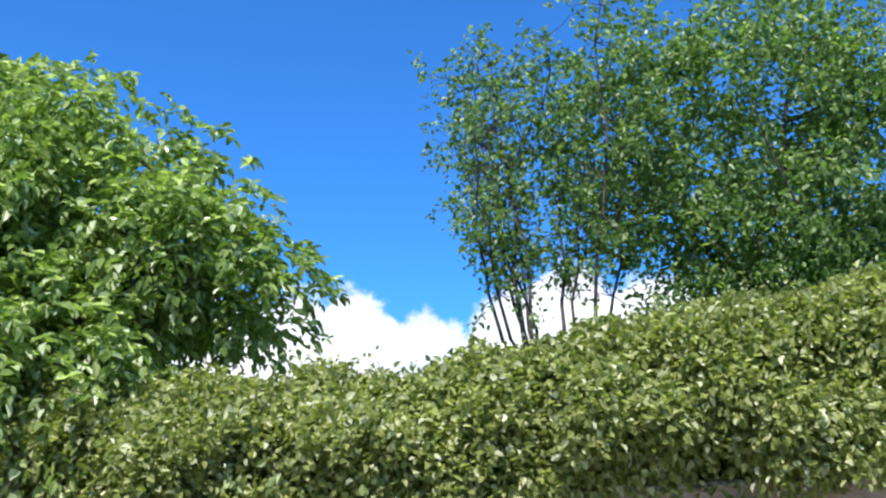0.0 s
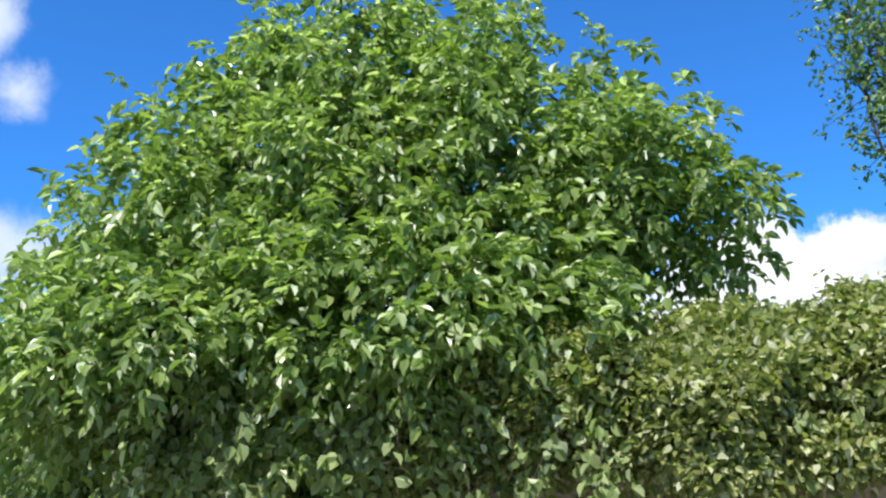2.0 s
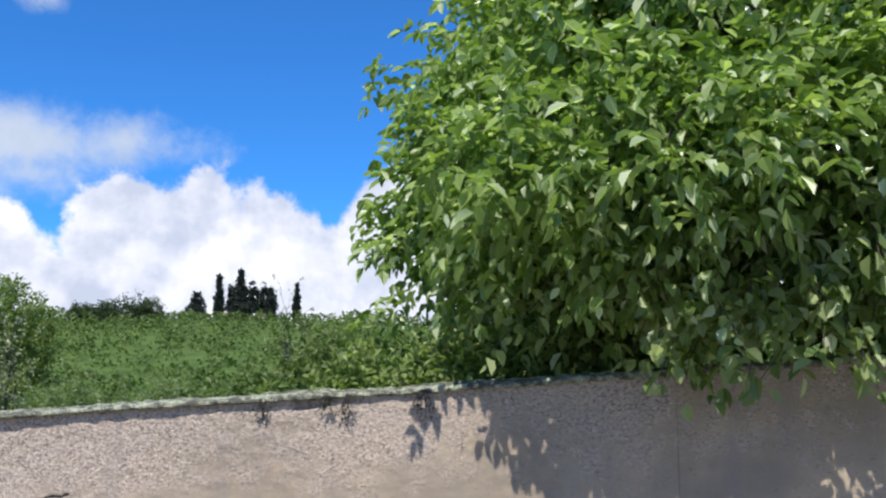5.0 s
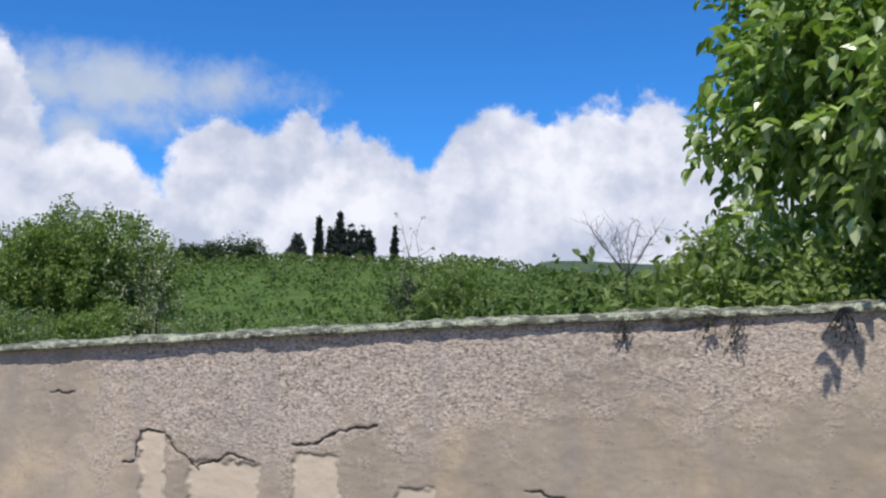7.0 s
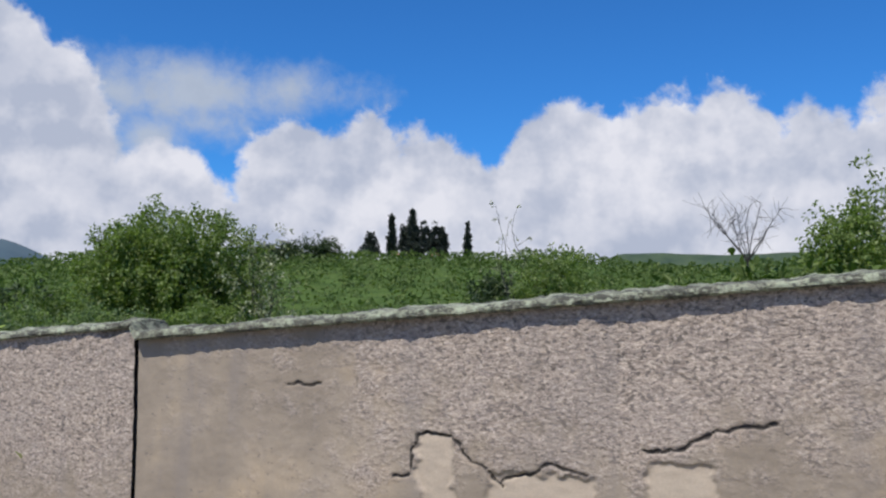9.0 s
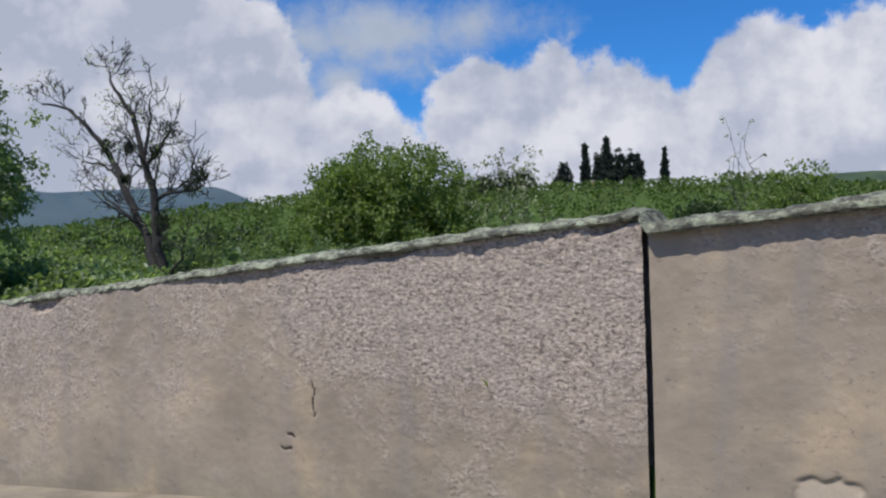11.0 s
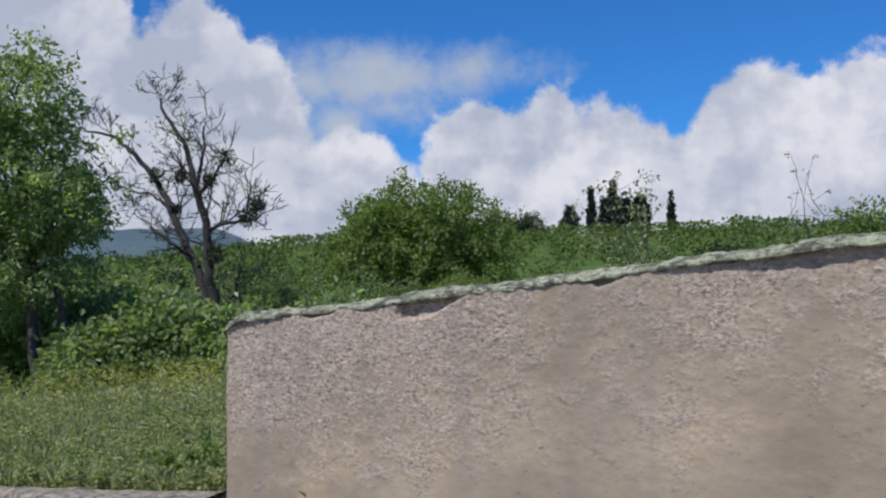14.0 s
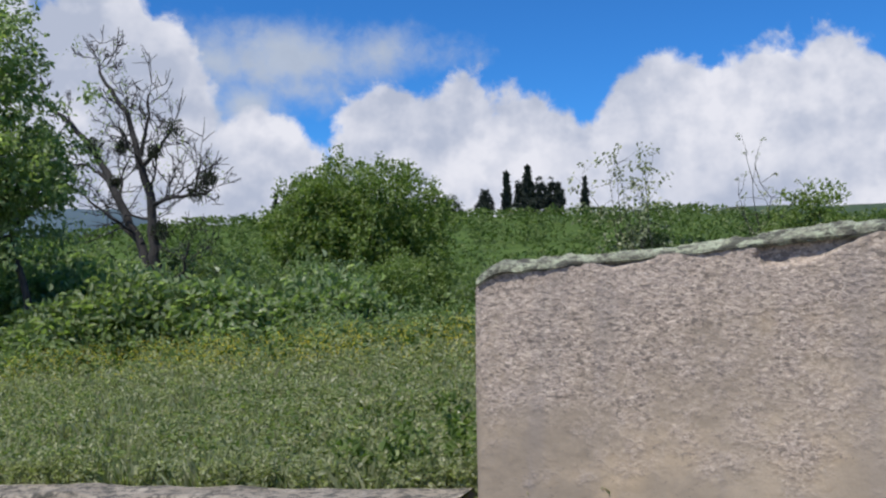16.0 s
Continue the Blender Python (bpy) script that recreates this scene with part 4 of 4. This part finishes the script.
for x, y, r, h in ((-16.5, 12.6, 1.3, 2.3), (-14.8, 14.5, 1.5, 1.9), (-13.0, 16.8, 1.6, 1.8), (-17.4, 11.4, 0.9, 1.6), (-20.2, 13.4, 1.5, 3.2), (-23.2, 12.4, 1.8, 3.4), (-18.0, 14.6, 1.4, 2.4), (-24.6, 18.0, 2.0, 3.8), (-21.6, 17.0, 1.9, 3.2), (-21.8, 13.6, 1.7, 2.6), (-25.0, 15.5, 2.0, 3.0), (-27.5, 20.5, 2.4, 3.6), (-30.5, 25.0, 2.4, 3.8), (-33.8, 30.5, 2.8, 4.4), (-29.6, 31.0, 1.7, 4.4), (-32.0, 36.5, 2.8, 4.4), (-32.5, 43, 3.2, 4.8), (-31.0, 50, 3.2, 4.4),
                   (-36.0, 23.5, 3.0, 4.6), (-31.0, 17.0, 2.6, 4.0), (-39.0, 33, 3.4, 5.0), (-39.5, 42, 3.8, 5.4), (-25.0, 54, 3.2, 3.8), (-46, 34, 4.0, 5.6), (-44, 25, 3.6, 5.2), (-48, 46, 4.2, 5.6),
                   (-38, 15, 3.0, 4.6), (-46, 15, 3.4, 5.0), (-16, 52, 3.2, 3.4), (-56, 40, 4.4, 5.8)):
    bush(x, y, r, h, (DARKLEAF, MEADOWLEAF, BUSH, DARKLEAF)[rng.integers(0, 4)], "thicket_bush", "green bush in the thicket behind the meadow", 0.24, 190, 30, group="thicket behind the meadow")


# ---- the hillside ----
def build_scrub():
    pts, outs, sizes = [], [], []
    n = 3600
    for k in range(n):
        az, r = rng.uniform(-66, 16), 62 + 340 * rng.random() ** 1.25
        x, y = math.sin(radians(az)) * r, math.cos(radians(az)) * r
        if noise.noise(Vector((x * 0.02, y * 0.02, 2))) < -0.7 and r > 110:
            continue
        if math.hypot(x + 43, y - 67) < 9:
            continue
        s = rng.uniform(0.6, 1.9) * (0.7 + r / 330)
        z = land_z(x, y)
        m = 26
        d = unit(rng.normal(0, 1, (m, 3)) + np.array((0, 0, 0.35)))
        P = np.array((x, y, z + s * 0.35)) + d * np.array((1.25, 1.25, 0.75)) * s * rng.uniform(0.75, 1.05, (m, 1))
        pts.append(P), outs.append(d), sizes.append(np.full(m, s * 0.42))
    P, o, s = np.concatenate(pts), np.concatenate(outs), np.concatenate(sizes)
    ob = new("hillside_scrub", leaf_mesh("hillside_scrub", P, o, s, SCRUB, 0.8, 0.1, 0.8, 0.6))
    tagged(ob, "low green scrub covering the hillside", "scrub", kind="stuff")


build_scrub()


def cypress(x, y, h, r, label, name="cypress"):
    z = land_z(x, y)
    ob = thing(name, (x, y, z), label, "tree", "cypresses on the hill")
    under("trunk", limbs_mesh("trunk", [(wavy((x, y, z - 0.3), (x, y, z + h * 0.8), 6, 0.01), 0.3, 0.08)], DARKBARK), ob)
    n = 420
    t = rng.uniform(0.02, 1, n)
    rad = r * np.sin(np.clip(t * 1.15 + 0.12, 0, 1) ** 0.6 * math.pi) ** 0.6 * rng.uniform(0.6, 1.1, n)
    a = rng.uniform(0, 2 * math.pi, n)
    d = np.stack([np.cos(a), np.sin(a), np.full(n, 1.4)], 1)
    P = np.stack([x + np.cos(a) * rad, y + np.sin(a) * rad, z + t * h * 0.92], 1)
    under("crown", leaf_mesh("crown", P, unit(d), h * 0.11, CONIFER, 0.5, -0.4, 0.2, 0.3), ob, kind="stuff")


def on_ray(az, dist):
    """A place as seen from the middle of the walk."""
    return 9.0 + math.sin(radians(az)) * dist, -5.2 + math.cos(radians(az)) * dist


def conifer(x, y, tip, r, label):
    """A broad dark conifer: a rounded cone of dense sprays."""
    z = land_z(x, y)
    h = tip - z
    blobs = [(x, y, z + h * 0.34, r, r, h * 0.34), (x + r * 0.1, y, z + h * 0.62, r * 0.62, r * 0.62, h * 0.28), (x, y, z + h * 0.82, r * 0.3, r * 0.3, h * 0.18)]
    tree("conifer", label, (x, y, z - 0.3), (x, y, z + h * 0.5), blobs, 150, 16, 1.0, CONIFER, DARKBARK, 0.3, 0.9, 0.1, 14, 0.4, 0.5, -0.2, "cypresses on the hill")


for x, tip, r, label in ((-169.9, 54.4, 1.25, "slim dark cypress on the hilltop"), (-159.7, 56.4, 2.0, "tall dark cypress in the hilltop clump"), (-133.7, 49.4, 1.2, "slim dark cypress standing apart")):
    cypress(x, 375.0, tip - land_z(x, 375.0), r, label)
cypress(-183.0, 230.0, 33.0 - land_z(-183.0, 230.0), 0.9, "small slim cypress on the slope")
for x, tip, r, label in ((-159.9, 52.6, 4.6, "stout dark conifer in the hilltop clump"), (-154.0, 50.4, 4.0, "dark conifer in the hilltop clump"), (-164.0, 49.0, 2.8, "dark conifer beside the tall cypress"),
                         (-149.0, 49.6, 2.6, "dark conifer at the edge of the hilltop clump"), (-180.6, 48.4, 4.0, "low spreading dark conifer on the hilltop"), (-145.5, 48.0, 2.0, "ragged dark conifer beside the clump")):
    conifer(x, 375.0, tip, r, label)
for az, d, r, h in ((-31.4, 330, 4.5, 6.5), (-30.0, 330, 6.0, 8.5), (-28.9, 335, 4.5, 7.0), (-32.6, 320, 3.5, 5.5), (-15.8, 120, 3.0, 4.0), (-18.4, 170, 3.5, 5.0), (-35.0, 160, 3.5, 5.0), (-46, 130, 6, 7.0), (-50, 150, 6, 7.5), (-54, 120, 6, 7)):
    x, y = on_ray(az, d)
    bush(x, y, r, h, HILLDARK, "hill_tree", "dark rounded tree on the hillside", 0.75, 90, 22, "tree", "trees on the hillside")


def twig_tree(x, y, z, h, label, leafy_too=True, leaf=0.16, stems=6, thick=1.0, wide=0.22, fork=0.0):
    ob = thing("twiggy_tree", (x, y, z), label, "tree")
    limbs, tips = [], []
    foot, root = np.array((x, y, z)), np.array((x, y, z + h * fork))
    if fork:
        limbs.append((wavy(foot, root, 8, 0.03), 0.12 * thick, 0.08 * thick))
    for k in range(stems):
        t = foot + np.array((rng.normal(0, wide) * h, rng.normal(0, 0.7 * wide) * h, h * rng.uniform(0.5 * fork + 0.6, 1.0)))
        p = wavy(root, t, 9, 0.06)
        limbs.append((p, 0.06 * thick, 0.015 * thick))
        for i in range(3, 9):
            for _ in range(2):
                q = p[i] + unit(rng.normal(0, 1, 3) + np.array((0, 0, 0.6))) * h * rng.uniform(0.08, 0.2)
                limbs.append((wavy(p[i], q, 4, 0.1), 0.02 * thick, 0.008 * thick))
                tips.append(q)
    under("stem", limbs_mesh("stem", limbs, GREYBARK, 4), ob)
    if leafy_too:
        T = np.array(tips)
        Q, o = leafy(T, unit(rng.normal(0, 1, T.shape)), 9, 0.25)
        under("leaves", leaf_mesh("leaves", Q, o, leaf, TWIGLEAF, 0.6), ob, kind="stuff")


twig_tree(8.3, 44.0, land_z(8.3, 44), 8.3 - land_z(8.3, 44), "thin bare grey tree above the wall", False, 0.1, 10, 0.6, 0.16, 0.55)
twig_tree(-7.2, 56.0, land_z(-7.2, 56), 9.2 - land_z(-7.2, 56), "thin tree with tufts of leaves")
twig_tree(-5.4, 22.0, land_z(-5.4, 22), 5.0 - land_z(-5.4, 22), "airy young tree with pale new leaves", True, 0.12, 9, 0.35, 0.15)


def hilltop_house(x, y, w, d, h):
    z = land_z(x, y) + 1.2
    ob = thing("hilltop_house", (x, y, z - 1.5), "tiny pale house below the hilltop cypresses", "house")
    bm = bmesh.new()
    bmesh.ops.create_cube(bm, size=1.0, matrix=Matrix.LocRotScale((x, y, z + h / 2 - 0.75), None, (w, d, h + 1.5)))
    me = bpy.data.meshes.new("wall")
    bm.to_mesh(me), bm.free()
    me.materials.append(PALE)
    under("wall", me, ob)
    V = [(x - w * 0.55, y - d * 0.6, z + h), (x + w * 0.55, y - d * 0.6, z + h), (x + w * 0.55, y + d * 0.6, z + h), (x - w * 0.55, y + d * 0.6, z + h), (x - w * 0.55, y, z + h + d * 0.3), (x + w * 0.55, y, z + h + d * 0.3)]
    under("roof", mesh_of("roof", V, [(0, 1, 5, 4), (2, 3, 4, 5), (0, 4, 3), (1, 2, 5), (3, 2, 1, 0)], TILE), ob, "dull red roof")


hilltop_house(-165.5, 371.0, 3.2, 4.0, 1.5)
hilltop_house(-147.5, 371.0, 3.0, 4.0, 1.2)


def build_far_hills():
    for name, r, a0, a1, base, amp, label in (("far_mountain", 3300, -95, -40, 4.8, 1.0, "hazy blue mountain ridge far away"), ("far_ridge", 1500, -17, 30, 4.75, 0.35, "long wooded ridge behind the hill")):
        V, az = [], np.linspace(a0, a1, 90)
        for a in az:
            e = base + amp * noise.noise(Vector((a * 0.11, r, 0))) + 0.25 * amp * noise.noise(Vector((a * 0.6, r, 1)))
            e *= float(step(a, a0, a0 + 6) * step(-a, -a1, -a1 + 7)) * 0.75 + 0.25
            s, c = math.sin(radians(a)), math.cos(radians(a))
            for d, f in ((1.0, -0.02), (1.06, 0.6), (1.14, 1.0), (1.3, 0.3)):
                V.append((s * r * d, c * r * d, r * d * math.tan(radians(e)) * f))
        F = [(i * 4 + j, (i + 1) * 4 + j, (i + 1) * 4 + j + 1, i * 4 + j + 1) for i in range(89) for j in range(3)]
        ob = new(name, quick_mesh(name, V, F, HAZED_HILL if name == "far_mountain" else RIDGE, True))
        tagged(ob, label, "mountain", kind="structure")


build_far_hills()


# ---- grass ----
def build_grass():
    def blades(name, n, x0, x1, y0, y1, h, w, mat, label, power=1.6, patch=-0.95):
        x = rng.uniform(x0, x1, n)
        y = y0 + (y1 - y0) * rng.random(n) ** power
        keep = np.array([noise.noise(Vector((a * 0.6, b * 0.6, 3))) + 0.4 * noise.noise(Vector((a * 2.5, b * 2.5, 8))) for a, b in zip(x, y)]) > patch
        x, y = x[keep], y[keep]
        P = np.stack([x, y, land(x, y) - 0.03], 1)
        tall = 0.75 + np.array([0.5 * noise.noise(Vector((a * 0.4, b * 0.4, 6))) + 0.55 * noise.noise(Vector((a * 1.9, b * 1.9, 2))) for a, b in zip(x, y)])
        out = np.tile(np.array((0.0, 0.0, 1.5)), (len(P), 1))
        me = leaf_mesh(name, P, out, h * np.clip(tall, 0.35, 1.3), mat, w, 0.0, 0.0, 0.45, 0.1)
        tagged(new(name, me), label, "grass", kind="stuff")

    def fluff(name, n, x0, x1, y0, y1, low, high, size, mat, label, power, patch=-2.0):
        """Small-leaved growth in uneven tussocks."""
        x = rng.uniform(x0, x1, n)
        y = y0 + (y1 - y0) * rng.random(n) ** power
        lump = np.array([0.6 * noise.noise(Vector((a * 0.55, b * 0.55, 4))) + 0.55 * noise.noise(Vector((a * 1.7, b * 1.7, 9))) + 0.4 * noise.noise(Vector((a * 5.0, b * 5.0, 1))) for a, b in zip(x, y)])
        keep = lump > patch
        x, y, lump = x[keep], y[keep], lump[keep]
        h = low + (high - low) * np.clip(0.42 + 0.85 * lump, 0, 1)
        u = rng.random(len(x)) ** 0.6
        P = np.stack([x, y, land(x, y) - 0.02 + h * u], 1)
        out = unit(rng.normal(0, 1, (len(x), 3)) * np.array((1, 1, 0.4)) + np.array((0, 0, 0.5)))
        tagged(new(name, leaf_mesh(name, P, out, size * (1.1 - 0.5 * u), mat, 0.42, 0.1, 0.9, 0.6)), label, "weeds", kind="stuff")

    blades("meadow_grass", 110000, -26, 1.5, 0.12, 17, 0.25, 0.05, GRASS, "green meadow grass", 1.4)
    blades("far_grass", 40000, -46, -6, 10, 36, 0.26, 0.12, GRASS, "green grass further back in the meadow", 1.0)
    fluff("meadow_weeds", 150000, -18, 0.1, 0.14, 8, 0.03, 0.46, 0.08, GRASS, "small-leaved weeds in uneven tussocks", 1.15)
    fluff("meadow_weeds_beyond", 100000, -34, -1.5, 6.5, 20, 0.05, 0.8, 0.13, GRASS, "rank weeds towards the thicket", 1.0)
    fluff("broad_weeds", 36000, -20, 0.1, 0.16, 9, 0.05, 0.5, 0.10, BUSH, "broad-leaved weeds among the grass", 1.2, 0.15)
    fluff("thicket_edge", 42000, -34, -4, 8.5, 17, 0.2, 1.3, 0.16, MEADOWLEAF, "tangled growth where meadow and thicket meet", 0.8, 0.12)
    fluff("slope_weeds", 70000, -44, 15, 8, 62, 0.2, 1.1, 0.32, SCRUB, "low growth on the slope behind the wall", 0.8, -0.35)
    blades("dry_stalks", 12000, -34, -1.0, 4.0, 24, 0.34, 0.02, SEED, "pale dry grass stalks", 1.1, -0.2)
    fluff("dry_weeds", 40000, -28, 0.1, 0.2, 15, 0.05, 0.5, 0.09, SEED, "yellowish dry weeds in patches", 1.1, 0.2)
    fluff("seed_heads", 9000, -30, 0.2, 0.3, 16, 0.3, 0.55, 0.05, SEED, "pale seed heads over the meadow", 1.1, 0.0)
    fluff("yellow_flowers", 22000, -17, -3.5, 6.5, 14, 0.55, 0.95, 0.06, FLOWER, "small yellow flowers in drifts near the thicket", 1.0, 0.1)
    fluff("kerb_weeds", 30000, -16, 0.05, 0.06, 0.22, 0.06, 0.42, 0.06, GRASS, "weeds creeping over the kerb's back edge", 1.0, 0.05)
    blades("wall_grass", 9000, 1.0, 17, 0.36, 8, 0.5, 0.07, GRASS, "grass behind the wall", 1.2)


def build_weeds():
    """Knee-high leafy weeds along the kerb and round the wall's free end."""
    places = [(-0.45 - 0.75 * k + rng.normal(0, 0.3), 0.3 + 3.4 * rng.random() ** 1.6, rng.uniform(0.14, 0.3)) for k in range(34)]
    places += [(-0.55, 0.6, 0.42), (-0.6, 1.1, 0.5), (-0.5, 1.7, 0.55), (-0.95, 0.45, 0.35)]
    for x, y, h in places:
        z = land_z(x, y)
        ob = thing("leafy_weed", (x, y, z), "leafy green weed standing in the meadow grass", "weed", "weeds in the meadow")
        limbs, P, O = [], [], []
        for k in range(7):
            tip = np.array((x + np.clip(rng.normal(0, h * 0.6), -h, 0.7 * h), y + rng.normal(0, h * 0.5), z + h * rng.uniform(0.5, 1.1)))
            p = wavy((x, y, z - 0.02), tip, 6, 0.06)
            limbs.append((p, 0.006, 0.003))
            for q in p[1:]:
                for _ in range(7):
                    P.append(q + rng.normal(0, 0.02, 3)), O.append(unit(rng.normal(0, 1, 3) + np.array((0, 0, 0.2))))
        under("stem", limbs_mesh("stem", limbs, GRASS, 4), ob, kind="stuff")
        under("leaves", leaf_mesh("leaves", np.array(P), np.array(O), 0.03 + 0.1 * h, BUSH, 0.55, 0.2), ob, kind="stuff")


build_weeds()
build_grass()
